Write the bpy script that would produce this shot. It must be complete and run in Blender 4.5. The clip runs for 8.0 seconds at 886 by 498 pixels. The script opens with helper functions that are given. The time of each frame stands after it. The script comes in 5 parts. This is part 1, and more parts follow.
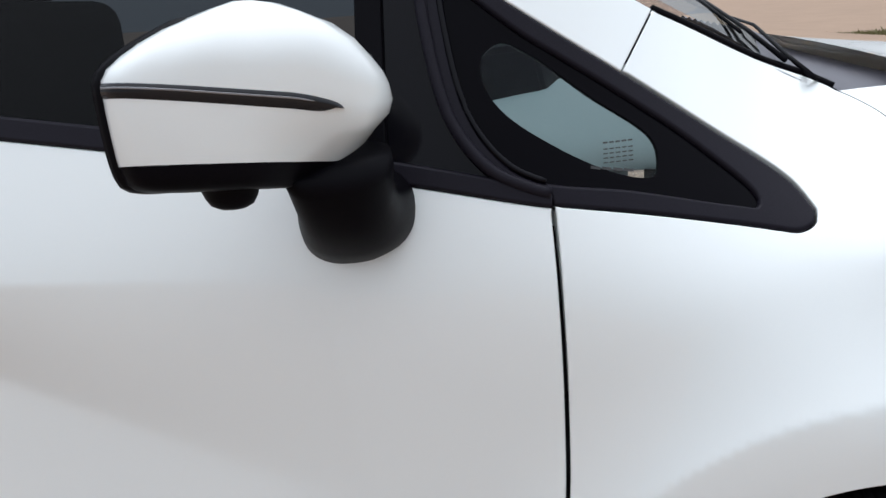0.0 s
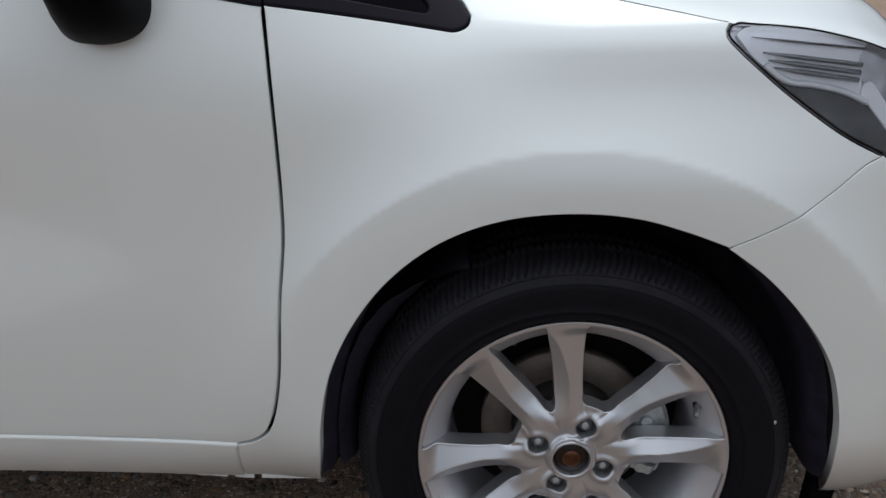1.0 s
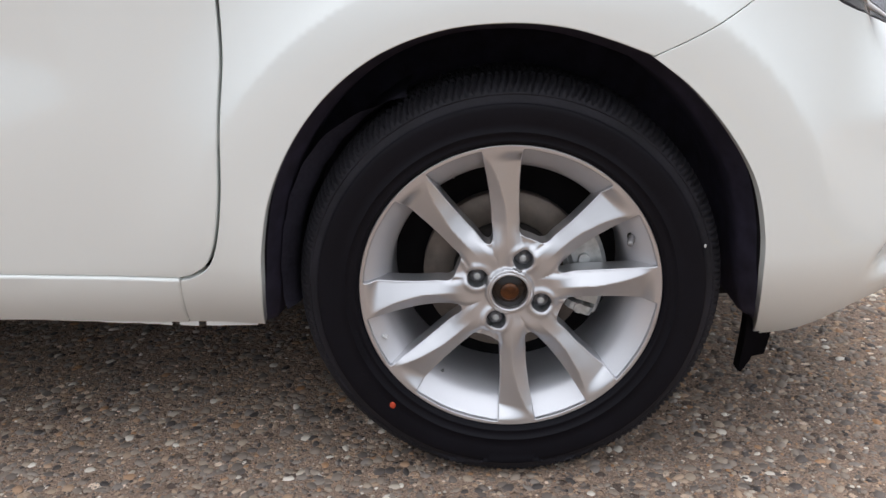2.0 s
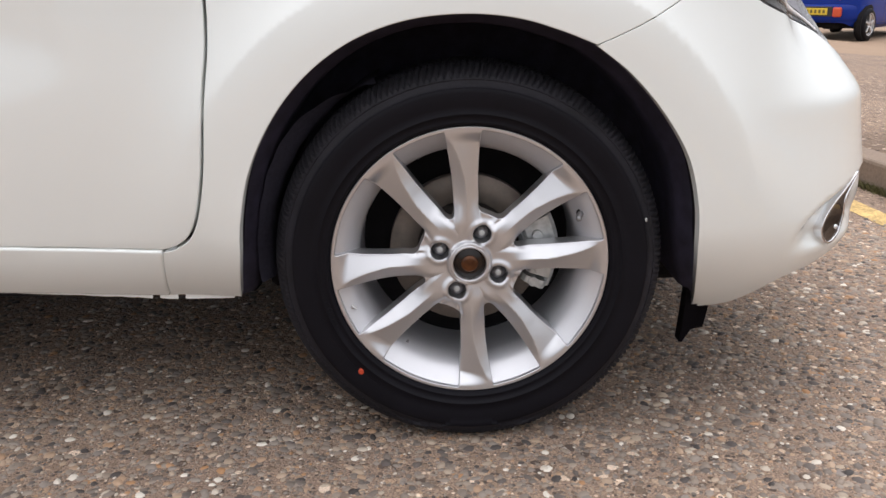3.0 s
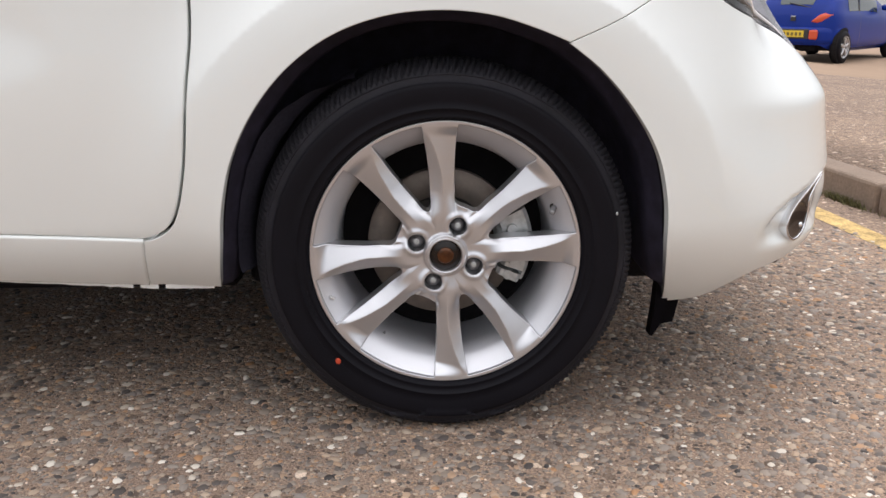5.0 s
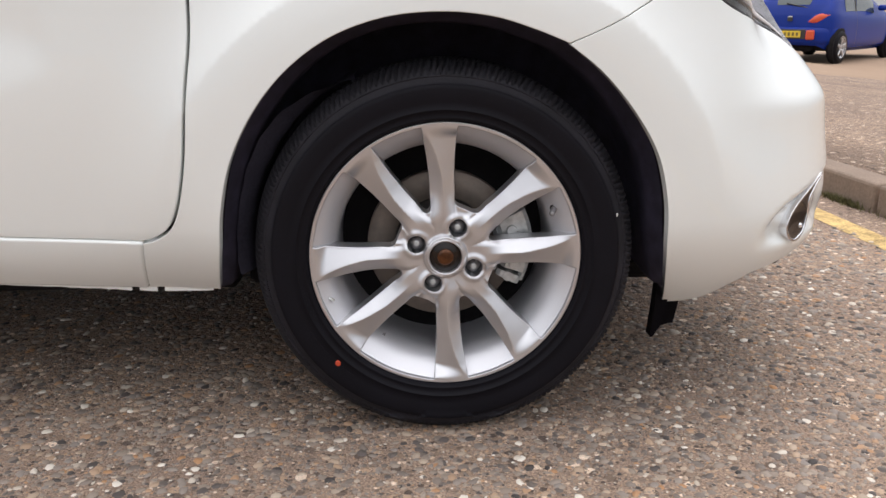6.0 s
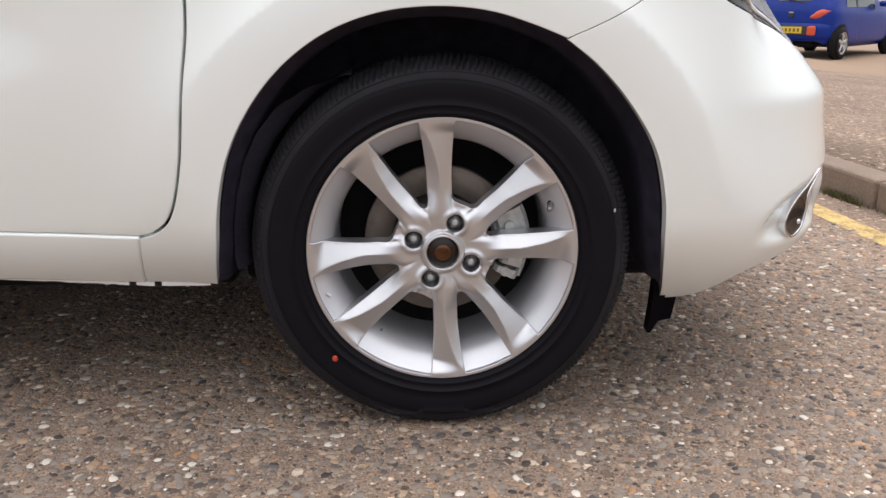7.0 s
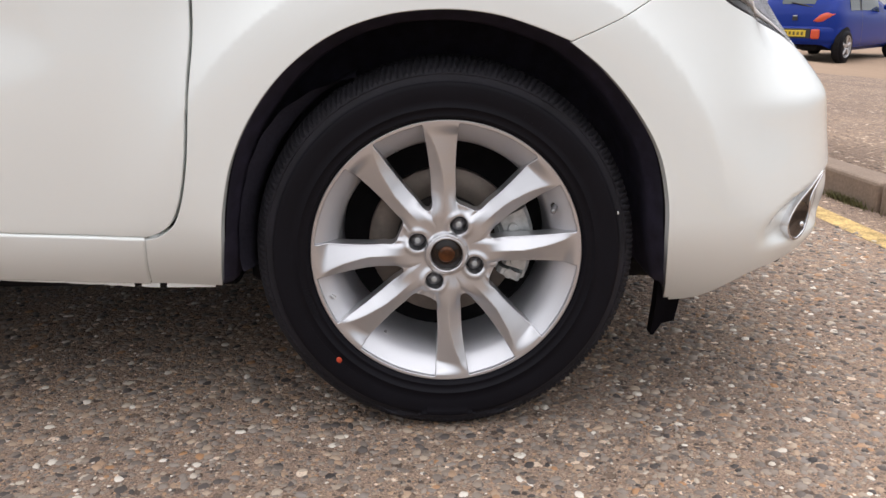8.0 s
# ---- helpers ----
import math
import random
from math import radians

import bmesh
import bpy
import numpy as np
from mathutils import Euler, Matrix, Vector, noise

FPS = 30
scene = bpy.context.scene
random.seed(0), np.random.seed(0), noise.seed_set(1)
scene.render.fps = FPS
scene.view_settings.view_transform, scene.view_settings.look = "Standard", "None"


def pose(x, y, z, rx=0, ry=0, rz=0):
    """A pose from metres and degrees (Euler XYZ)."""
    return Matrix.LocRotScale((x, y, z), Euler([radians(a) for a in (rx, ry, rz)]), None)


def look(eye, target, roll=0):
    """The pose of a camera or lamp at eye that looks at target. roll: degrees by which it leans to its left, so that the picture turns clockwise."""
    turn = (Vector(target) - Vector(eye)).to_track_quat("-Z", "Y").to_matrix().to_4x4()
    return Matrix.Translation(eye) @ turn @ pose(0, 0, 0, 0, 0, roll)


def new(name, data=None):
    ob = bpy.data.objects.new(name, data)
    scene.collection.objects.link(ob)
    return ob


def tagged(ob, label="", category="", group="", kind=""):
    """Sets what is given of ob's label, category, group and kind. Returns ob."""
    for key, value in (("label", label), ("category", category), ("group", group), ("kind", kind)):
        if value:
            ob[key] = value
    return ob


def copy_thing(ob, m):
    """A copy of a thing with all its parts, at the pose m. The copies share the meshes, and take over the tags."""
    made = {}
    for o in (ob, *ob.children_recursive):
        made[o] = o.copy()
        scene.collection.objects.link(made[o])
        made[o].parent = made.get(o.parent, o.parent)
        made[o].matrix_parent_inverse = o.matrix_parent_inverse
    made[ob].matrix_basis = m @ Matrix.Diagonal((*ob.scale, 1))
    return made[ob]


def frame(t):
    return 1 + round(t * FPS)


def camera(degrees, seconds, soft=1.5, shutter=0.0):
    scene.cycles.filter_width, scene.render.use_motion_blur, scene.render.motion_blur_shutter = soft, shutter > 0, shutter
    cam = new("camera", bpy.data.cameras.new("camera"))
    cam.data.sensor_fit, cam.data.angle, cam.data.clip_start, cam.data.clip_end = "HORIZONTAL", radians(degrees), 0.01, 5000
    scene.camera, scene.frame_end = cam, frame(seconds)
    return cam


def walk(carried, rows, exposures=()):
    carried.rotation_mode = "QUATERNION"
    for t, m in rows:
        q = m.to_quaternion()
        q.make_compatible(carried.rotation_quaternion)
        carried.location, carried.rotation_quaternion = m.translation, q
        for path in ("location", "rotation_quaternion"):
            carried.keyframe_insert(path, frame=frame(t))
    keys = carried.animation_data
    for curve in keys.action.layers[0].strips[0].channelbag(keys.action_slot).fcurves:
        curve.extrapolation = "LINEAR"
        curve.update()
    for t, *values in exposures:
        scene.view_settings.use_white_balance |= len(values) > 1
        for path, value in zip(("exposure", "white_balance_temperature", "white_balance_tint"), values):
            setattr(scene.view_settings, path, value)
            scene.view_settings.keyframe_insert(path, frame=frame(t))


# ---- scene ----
from mathutils import geometry

cam = camera(55.7, 8.0)
PATH = [
    (0, (-0.3524, -0.7456, 1.1116), (-0.667, 1.1496, 0.5554), -4.35),
    (0.3, (-0.240, -0.858, 1.122), (-0.548, 0.988, 0.474), -4.7),
    (0.5, (-0.1515, -0.934, 1.0845), (-0.4976, 0.9233, 0.4282), -4.43),
    (0.8, (-0.1174, -0.9811, 1.053), (-0.336, 0.8688, 0.3248), -2.18),
    (1, (-0.099, -0.9991, 1.0005), (-0.2262, 0.8662, 0.2901), -2.15),
    (1.5, (-0.0519, -1.0671, 0.8972), (-0.1662, 0.7768, 0.1311), -2.75),
    (2, (-0.0482, -1.106, 0.77), (-0.1215, 0.773, 0.0889), -1.95),
    (2.2, (-0.048, -1.14, 0.74), (-0.075, 0.754, 0.099), -1.0),
    (3.3, (-0.054, -1.261, 0.699), (-0.011, 0.656, 0.131), -1.6),
    (3.5, (-0.05, -1.274, 0.682), (0.009, 0.657, 0.166), -2.0),
    (4, (-0.043, -1.271, 0.69), (0.02, 0.65, 0.134), -0.5),
    (4.5, (-0.044, -1.277, 0.687), (0.021, 0.64, 0.123), -0.1),
    (6, (-0.05, -1.273, 0.688), (0.022, 0.645, 0.126), -0.2),
    (6.5, (-0.047, -1.273, 0.686), (0.027, 0.644, 0.119), -0.2),
    (7, (-0.045, -1.271, 0.687), (0.026, 0.644, 0.115), -0.1),
    (7.5, (-0.046, -1.274, 0.683), (0.031, 0.644, 0.121), 0.0),
    (8, (-0.046, -1.277, 0.687), (0.017, 0.64, 0.122), -0.1),
]
# seconds, stops, kelvin, tint: the clip's camera adapts on its way down
EXPOSURES = [
    (0.0, 0.36, 6020, 10),
    (0.2, 0.10, 6020, 10),
    (0.5, -0.16, 5970, 9),
    (1.0, -0.36, 6050, 9),
    (1.5, 0.05, 6040, 9),
    (2.0, 0.50, 6320, 11),
    (3.3, 0.57, 6600, 13),
    (8.0, 0.57, 6600, 13),
]
walk(cam, [(t, look(eye, target, roll)) for t, eye, target, roll in PATH], EXPOSURES)

# ---- light ----
world = bpy.data.worlds.new("sky")
scene.world = world
world.use_nodes = True
wn = world.node_tree.nodes
wn.clear()
sky = wn.new("ShaderNodeTexSky")
sky.sky_type = "NISHITA"
sky.sun_disc = False
sky.sun_elevation, sky.sun_rotation = radians(69), radians(25)
sky.air_density, sky.dust_density, sky.ozone_density = 1.0, 4.0, 1.0
# an overcast veil, brighter overhead than at the horizon
where = wn.new("ShaderNodeTexCoord")
split = wn.new("ShaderNodeSeparateXYZ")
height = wn.new("ShaderNodeMapRange")
height.inputs[1].default_value, height.inputs[2].default_value = 0.05, 0.85
veil = wn.new("ShaderNodeMixRGB")
veil.inputs[1].default_value = (2.9, 2.95, 3.0, 1)
veil.inputs[2].default_value = (11.9, 12.2, 12.5, 1)
soft_sky = wn.new("ShaderNodeMixRGB")
soft_sky.inputs[0].default_value = 0.85
bg = wn.new("ShaderNodeBackground")
bg.inputs["Strength"].default_value = 0.125
out = wn.new("ShaderNodeOutputWorld")
for a, b in ((where.outputs["Generated"], split.inputs[0]), (split.outputs["Z"], height.inputs[0]), (height.outputs[0], veil.inputs[0]), (sky.outputs[0], soft_sky.inputs[1]), (veil.outputs[0], soft_sky.inputs[2]), (soft_sky.outputs[0], bg.inputs["Color"]), (bg.outputs[0], out.inputs["Surface"])):
    world.node_tree.links.new(a, b)
sun_data = bpy.data.lights.new("sun", "SUN")
sun_data.energy, sun_data.angle, sun_data.color = 0.45, radians(28), (1.0, 0.96, 0.9)
sun = new("sun", sun_data)
sun.matrix_world = look((1.0, 2.1, 6.0), (0.0, 0.0, 0))


# ---- materials ----
def principled(name, color, rough=0.5, metal=0.0, **more):
    m = bpy.data.materials.new(name)
    m.use_nodes = True
    b = m.node_tree.nodes["Principled BSDF"]
    b.inputs["Base Color"].default_value = (*color, 1)
    b.inputs["Roughness"].default_value = rough
    b.inputs["Metallic"].default_value = metal
    for k, v in more.items():
        b.inputs[k.replace("_", " ")].default_value = v
    return m


def grain(m, scale, amount, dark=0.75, bump=0.0, rough=0.0, detail=4.0, second=None):
    """Noise on colour, roughness and relief, in object space at metre scale."""
    nt = m.node_tree
    b = nt.nodes["Principled BSDF"]
    tc = nt.nodes.new("ShaderNodeTexCoord")
    n1 = nt.nodes.new("ShaderNodeTexNoise")
    n1.inputs["Scale"].default_value, n1.inputs["Detail"].default_value = scale, detail
    nt.links.new(tc.outputs["Object"], n1.inputs["Vector"])
    fac = n1.outputs["Fac"]
    if second:
        n2 = nt.nodes.new("ShaderNodeTexNoise")
        n2.inputs["Scale"].default_value, n2.inputs["Detail"].default_value = second, 3.0
        nt.links.new(tc.outputs["Object"], n2.inputs["Vector"])
        mul = nt.nodes.new("ShaderNodeMath")
        mul.operation = "MULTIPLY_ADD"
        mul.inputs[1].default_value = 0.5
        half = nt.nodes.new("ShaderNodeMath")
        half.operation = "MULTIPLY"
        half.inputs[1].default_value = 0.5
        nt.links.new(n2.outputs["Fac"], half.inputs[0])
        nt.links.new(fac, mul.inputs[0])
        nt.links.new(half.outputs[0], mul.inputs[2])
        fac = mul.outputs[0]
    base = tuple(b.inputs["Base Color"].default_value)
    ramp = nt.nodes.new("ShaderNodeMapRange")
    ramp.inputs[1].default_value, ramp.inputs[2].default_value = 0.3, 0.7
    nt.links.new(fac, ramp.inputs[0])
    mix = nt.nodes.new("ShaderNodeMixRGB")
    mix.inputs[1].default_value = (*[c * (1 - amount * (1 - dark) * 4) for c in base[:3]], 1)
    mix.inputs[2].default_value = (*[min(1, c * (1 + amount * 0.5)) for c in base[:3]], 1)
    nt.links.new(ramp.outputs[0], mix.inputs[0])
    nt.links.new(mix.outputs[0], b.inputs["Base Color"])
    if rough:
        mr = nt.nodes.new("ShaderNodeMapRange")
        r0 = b.inputs["Roughness"].default_value
        mr.inputs[3].default_value, mr.inputs[4].default_value = max(0.02, r0 - rough), min(1, r0 + rough)
        nt.links.new(fac, mr.inputs[0])
        nt.links.new(mr.outputs[0], b.inputs["Roughness"])
    if bump:
        bn = nt.nodes.new("ShaderNodeBump")
        bn.inputs["Strength"].default_value, bn.inputs["Distance"].default_value = 1.0, bump
        nt.links.new(fac, bn.inputs["Height"])
        nt.links.new(bn.outputs[0], b.inputs["Normal"])
    return m


PAINT = grain(principled("white pearl paint", (0.808, 0.838, 0.822), 0.38, 0.15, Coat_Weight=1.0, Coat_Roughness=0.03), 900, 0.02, 0.9, 0.0, 0.03, 2.0, 2.5)
TRIM = grain(principled("black plastic trim", (0.0026, 0.0023, 0.0036), 0.45, Specular_IOR_Level=0.055), 700, 0.3, 0.8, 0.00008, 0.08)
COWL = grain(principled("grey cowl plastic", (0.085, 0.082, 0.098), 0.45), 300, 0.3, 0.8, 0.0002, 0.1)
GLOSSBLACK = principled("black pillar film", (0.0024, 0.0021, 0.0038), 0.07, Specular_IOR_Level=0.13)
FRIT = principled("black window border", (0.0016, 0.0013, 0.0026), 0.06, Specular_IOR_Level=0.05)
STRIP = grain(principled("grey-black rubber strip", (0.0105, 0.0093, 0.0145), 0.5, Specular_IOR_Level=0.12), 700, 0.3, 0.8, 0.00008, 0.08)
LINER = grain(principled("wheel arch liner felt", (0.036, 0.032, 0.054), 0.75, Specular_IOR_Level=0.4), 40, 0.4, 0.7, 0.0004, 0.1)
UNDER = grain(principled("underbody", (0.012, 0.011, 0.0125), 0.9, Specular_IOR_Level=0.2), 20, 0.4, 0.7, 0.001)
RUBBER = grain(principled("tyre rubber", (0.0058, 0.0053, 0.0082), 0.56, Specular_IOR_Level=0.13), 260, 0.35, 0.75, 0.0002, 0.1, 4.0, 14)
# same rubber, lightened in colour for the light that shoulder and tread catch
LIT_BAND = grain(principled("lit shoulder rubber", (0.016, 0.015, 0.020), 0.7, Specular_IOR_Level=0.25), 300, 0.5, 0.7, 0.0004, 0.1, 5.0, 20)
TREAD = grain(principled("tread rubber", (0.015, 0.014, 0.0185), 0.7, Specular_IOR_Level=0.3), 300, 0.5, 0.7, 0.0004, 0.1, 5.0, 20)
ALLOY = grain(principled("silver alloy paint", (0.57, 0.57, 0.59), 0.29, 0.82, Coat_Weight=0.4, Coat_Roughness=0.10), 900, 0.05, 0.88, 0.0, 0.015, 2.0, 9)
DISC = grain(principled("brake disc iron", (0.24, 0.20, 0.17), 0.55, 0.4), 60, 0.4, 0.75, 0.0002, 0.1, 5.0, 9)
BARREL = grain(principled("silver barrel paint", (0.66, 0.66, 0.69), 0.30, 0.5), 1200, 0.08, 0.85, 0.0, 0.06, 2.0, 9)
DARKHUB = grain(principled("rusty hub iron", (0.035, 0.03, 0.028), 0.7, 0.2), 70, 0.4, 0.75, 0.0003)
CALIPER = grain(principled("cast caliper", (0.52, 0.54, 0.54), 0.42, 0.4), 80, 0.3, 0.8, 0.0005, 0.1)
STEEL = grain(principled("wheel bolt steel", (0.30, 0.30, 0.31), 0.4, 0.7), 200, 0.3, 0.8)
CHROME = principled("chrome", (0.75, 0.75, 0.77), 0.08, 1.0)
REDDOT = grain(principled("red paint dot", (0.55, 0.06, 0.02), 0.6), 400, 0.3)
CHALK = grain(principled("white mark", (0.7, 0.7, 0.7), 0.7), 400, 0.3)
AMBER = grain(principled("orange cap glint", (0.10, 0.036, 0.012), 0.15, 0.5), 90, 0.6)
CAPFACE = principled("brown glossy cap", (0.012, 0.007, 0.005), 0.12, 0.0, Specular_IOR_Level=0.4)
CLOTH = grain(principled("dark seat cloth", (0.006, 0.006, 0.008), 0.95, Specular_IOR_Level=0.05), 120, 0.3, 0.8)
# glare on the dark dashboard is put into this pale base colour
DASH = grain(principled("grey dashboard", (0.36, 0.40, 0.395), 0.55), 400, 0.15, 0.8, 0.0002)
REFLECT = principled("headlamp reflector", (0.92, 0.92, 0.95), 0.28, 0.1)
HOUSING = grain(principled("grey lamp housing", (0.62, 0.60, 0.63), 0.22, 0.6), 30, 0.3)
LAMPDARK = grain(principled("dark lamp bezel", (0.09, 0.085, 0.085), 0.22, 0.25), 40, 0.5)
GUIDE = principled("indicator light guide", (0.27, 0.27, 0.28), 0.25, 0.6)
GASKET = principled("grey lamp gasket", (0.03, 0.03, 0.035), 0.6)
# dark brown metal: the ground's reflection in the bowl, put into its colour
FOGBOWL = principled("fog lamp bowl", (0.09, 0.075, 0.065), 0.10, 0.75)
SMOKE = principled("indicator smoke lens", (0.008, 0.008, 0.010), 0.12, 0.0, Specular_IOR_Level=0.35)
KERB = grain(principled("kerb concrete", (0.235, 0.172, 0.130), 0.9), 90, 0.35, 0.75, 0.002, 0.0, 6.0, 7)
YELLOW = grain(principled("yellow road paint", (0.66, 0.45, 0.18), 0.85), 150, 0.75, 0.72, 0.0015, 0.0, 6.0, 18)
SAND = grain(principled("sandy far road", (0.31, 0.21, 0.14), 0.95), 14, 0.2, 0.8, 0.004, 0.0, 6.0, 0.8)
BLUE = grain(principled("blue car paint", (0.004, 0.026, 0.23), 0.25, 0.0, Specular_IOR_Level=0.25), 600, 0.05)
TINT = principled("far car glass", (0.05, 0.065, 0.07), 0.05, 0.0, Coat_Weight=0.6)
LAMPRED = principled("orange red lamp", (0.60, 0.09, 0.04), 0.2)
PLATE = principled("yellow plate", (0.72, 0.52, 0.05), 0.45)
PLATEBAR = principled("grey plate print", (0.16, 0.12, 0.03), 0.6)
MARK = principled("dark print", (0.03, 0.03, 0.03), 0.6)
GRASS = grain(principled("weeds", (0.16, 0.15, 0.06), 0.9), 60, 0.6)
MAROON = principled("maroon paint", (0.10, 0.015, 0.015), 0.35, 0.0, Coat_Weight=0.8)


def glass(name, tint, gloss=0.03, ior=1.25):
    m = bpy.data.materials.new(name)
    m.use_nodes = True
    nt = m.node_tree
    nt.nodes.clear()
    o = nt.nodes.new("ShaderNodeOutputMaterial")
    tr = nt.nodes.new("ShaderNodeBsdfTransparent")
    tr.inputs[0].default_value = (*tint, 1)
    gl = nt.nodes.new("ShaderNodeBsdfGlossy")
    gl.inputs["Roughness"].default_value = gloss
    fr = nt.nodes.new("ShaderNodeFresnel")
    fr.inputs[0].default_value = ior
    mx = nt.nodes.new("ShaderNodeMixShader")
    nt.links.new(fr.outputs[0], mx.inputs[0])
    nt.links.new(tr.outputs[0], mx.inputs[1])
    nt.links.new(gl.outputs[0], mx.inputs[2])
    nt.links.new(mx.outputs[0], o.inputs[0])
    return m


GLASS = glass("tinted car glass", (0.60, 0.69, 0.70))
DARKGLASS = glass("dark door glass", (0.08, 0.095, 0.11))
LENS = glass("clear lamp lens", (0.93, 0.94, 0.96), 0.02, 1.5)


def road_material(name, scale, lift, cover=1.0):
    """Rolled asphalt: a brown binder in which large and small stones of mixed tone lie."""
    m = principled(name, (0.2, 0.17, 0.15), 0.85, Specular_IOR_Level=0.3)
    nt = m.node_tree
    b = nt.nodes["Principled BSDF"]
    tc = nt.nodes.new("ShaderNodeTexCoord")

    def math_node(op, a, c):
        n = nt.nodes.new("ShaderNodeMath")
        n.operation = op
        for k, v in enumerate((a, c)):
            if isinstance(v, float):
                n.inputs[k].default_value = v
            else:
                nt.links.new(v, n.inputs[k])
        return n.outputs[0]

    def noise_tex(s, detail):
        n = nt.nodes.new("ShaderNodeTexNoise")
        n.inputs["Scale"].default_value, n.inputs["Detail"].default_value = s, detail
        nt.links.new(tc.outputs["Object"], n.inputs["Vector"])
        return n.outputs["Fac"]

    def ramp_of(fac, stops):
        r = nt.nodes.new("ShaderNodeValToRGB")
        r.color_ramp.elements[0].position, r.color_ramp.elements[1].position = stops[0][0], stops[-1][0]
        r.color_ramp.elements[0].color, r.color_ramp.elements[1].color = (*stops[0][1], 1), (*stops[-1][1], 1)
        for p, c in stops[1:-1]:
            r.color_ramp.elements.new(p).color = (*c, 1)
        nt.links.new(fac, r.inputs[0])
        return r.outputs[0]

    def mixed(kind, fac, a, c):
        mx = nt.nodes.new("ShaderNodeMixRGB")
        mx.blend_type = kind
        if isinstance(fac, float):
            mx.inputs[0].default_value = fac
        else:
            nt.links.new(fac, mx.inputs[0])
        nt.links.new(a, mx.inputs[1])
        nt.links.new(c, mx.inputs[2])
        return mx.outputs[0]

    def stones(s, wobble, shift):
        """Mask and tone of one size of stone."""
        warp = nt.nodes.new("ShaderNodeMixRGB")
        warp.blend_type = "ADD"
        warp.inputs[0].default_value = wobble
        wob = nt.nodes.new("ShaderNodeTexNoise")
        wob.inputs["Scale"].default_value = s * 1.6
        move = nt.nodes.new("ShaderNodeMapping")
        move.inputs["Location"].default_value = (shift, shift * 2, 0)
        nt.links.new(tc.outputs["Object"], move.inputs[0])
        nt.links.new(move.outputs[0], wob.inputs["Vector"])
        nt.links.new(move.outputs[0], warp.inputs[1])
        nt.links.new(wob.outputs["Color"], warp.inputs[2])
        vo = nt.nodes.new("ShaderNodeTexVoronoi")
        vo.inputs["Scale"].default_value = s
        nt.links.new(warp.outputs[0], vo.inputs["Vector"])
        sep = nt.nodes.new("ShaderNodeSeparateColor")
        nt.links.new(vo.outputs["Color"], sep.inputs[0])
        radius = math_node("ADD", math_node("MULTIPLY", sep.outputs[1], 0.42), 0.16)
        rim = math_node("SUBTRACT", radius, vo.outputs["Distance"])
        mask = nt.nodes.new("ShaderNodeMapRange")
        mask.inputs[1].default_value, mask.inputs[2].default_value = 0.0, 0.10
        nt.links.new(rim, mask.inputs[0])
        tone = ramp_of(sep.outputs[0], [(0.0, (0.055, 0.046, 0.043)), (0.22, (0.12, 0.098, 0.085)), (0.42, (0.23, 0.18, 0.14)), (0.58, (0.16, 0.145, 0.135)), (0.76, (0.36, 0.27, 0.195)), (0.90, (0.44, 0.36, 0.28)), (1.0, (0.74, 0.67, 0.58))])
        return mask.outputs[0], tone

    lo, hi = (0.10 * lift, 0.080 * lift, 0.068 * lift), (0.27 * lift, 0.215 * lift, 0.172 * lift)
    col = ramp_of(noise_tex(260, 6.0), [(0.32, lo), (0.68, hi)])
    m2, t2 = stones(scale * 2.3, 0.003, 3.7)
    m1, t1 = stones(scale, 0.006, 0.0)
    col = mixed("MIX", math_node("MULTIPLY", m2, 0.9 * cover), col, t2)
    col = mixed("MIX", math_node("MULTIPLY", m1, 0.9 * cover), col, t1)
    fleck = ramp_of(noise_tex(900, 2.0), [(0.3, (0.72, 0.72, 0.72)), (0.7, (1.25, 1.25, 1.25))])
    col = mixed("MULTIPLY", 1.0, col, fleck)
    tone = ramp_of(noise_tex(1.7, 5.0), [(0.35, (1.12, 1.0, 0.945)), (0.65, (1.44, 1.285, 1.17))])
    col = mixed("MULTIPLY", 1.0, col, tone)
    nt.links.new(col, b.inputs["Base Color"])
    bn = nt.nodes.new("ShaderNodeBump")
    bn.inputs["Distance"].default_value = 0.003
    height = math_node("ADD", math_node("ADD", m1, math_node("MULTIPLY", m2, 0.5)), noise_tex(330, 4.0))
    nt.links.new(height, bn.inputs["Height"])
    nt.links.new(bn.outputs[0], b.inputs["Normal"])
    return m


def chips_material():
    m = principled("road stone chips", (0.3, 0.3, 0.3), 0.7)
    nt = m.node_tree
    b = nt.nodes["Principled BSDF"]
    geo = nt.nodes.new("ShaderNodeNewGeometry")
    ramp = nt.nodes.new("ShaderNodeValToRGB")
    stops = [(0.0, (0.045, 0.038, 0.036)), (0.08, (0.12, 0.098, 0.088)), (0.30, (0.22, 0.178, 0.148)), (0.50, (0.30, 0.238, 0.188)), (0.66, (0.25, 0.215, 0.192)), (0.80, (0.40, 0.315, 0.238)), (0.87, (0.42, 0.22, 0.105)), (0.945, (0.46, 0.38, 0.30)), (1.0, (0.78, 0.72, 0.64))]
    ramp.color_ramp.elements[0].color = (*stops[0][1], 1)
    ramp.color_ramp.elements[1].color = (*stops[-1][1], 1)
    for p, c in stops[1:-1]:
        e = ramp.color_ramp.elements.new(p)
        e.color = (*c, 1)
    nt.links.new(geo.outputs["Random Per Island"], ramp.inputs[0])
    nt.links.new(ramp.outputs[0], b.inputs["Base Color"])
    return m


ROAD = road_material("worn aggregate road", 50, 1.3)
PAVE = road_material("footway aggregate", 42, 1.15)
CHIPS = chips_material()


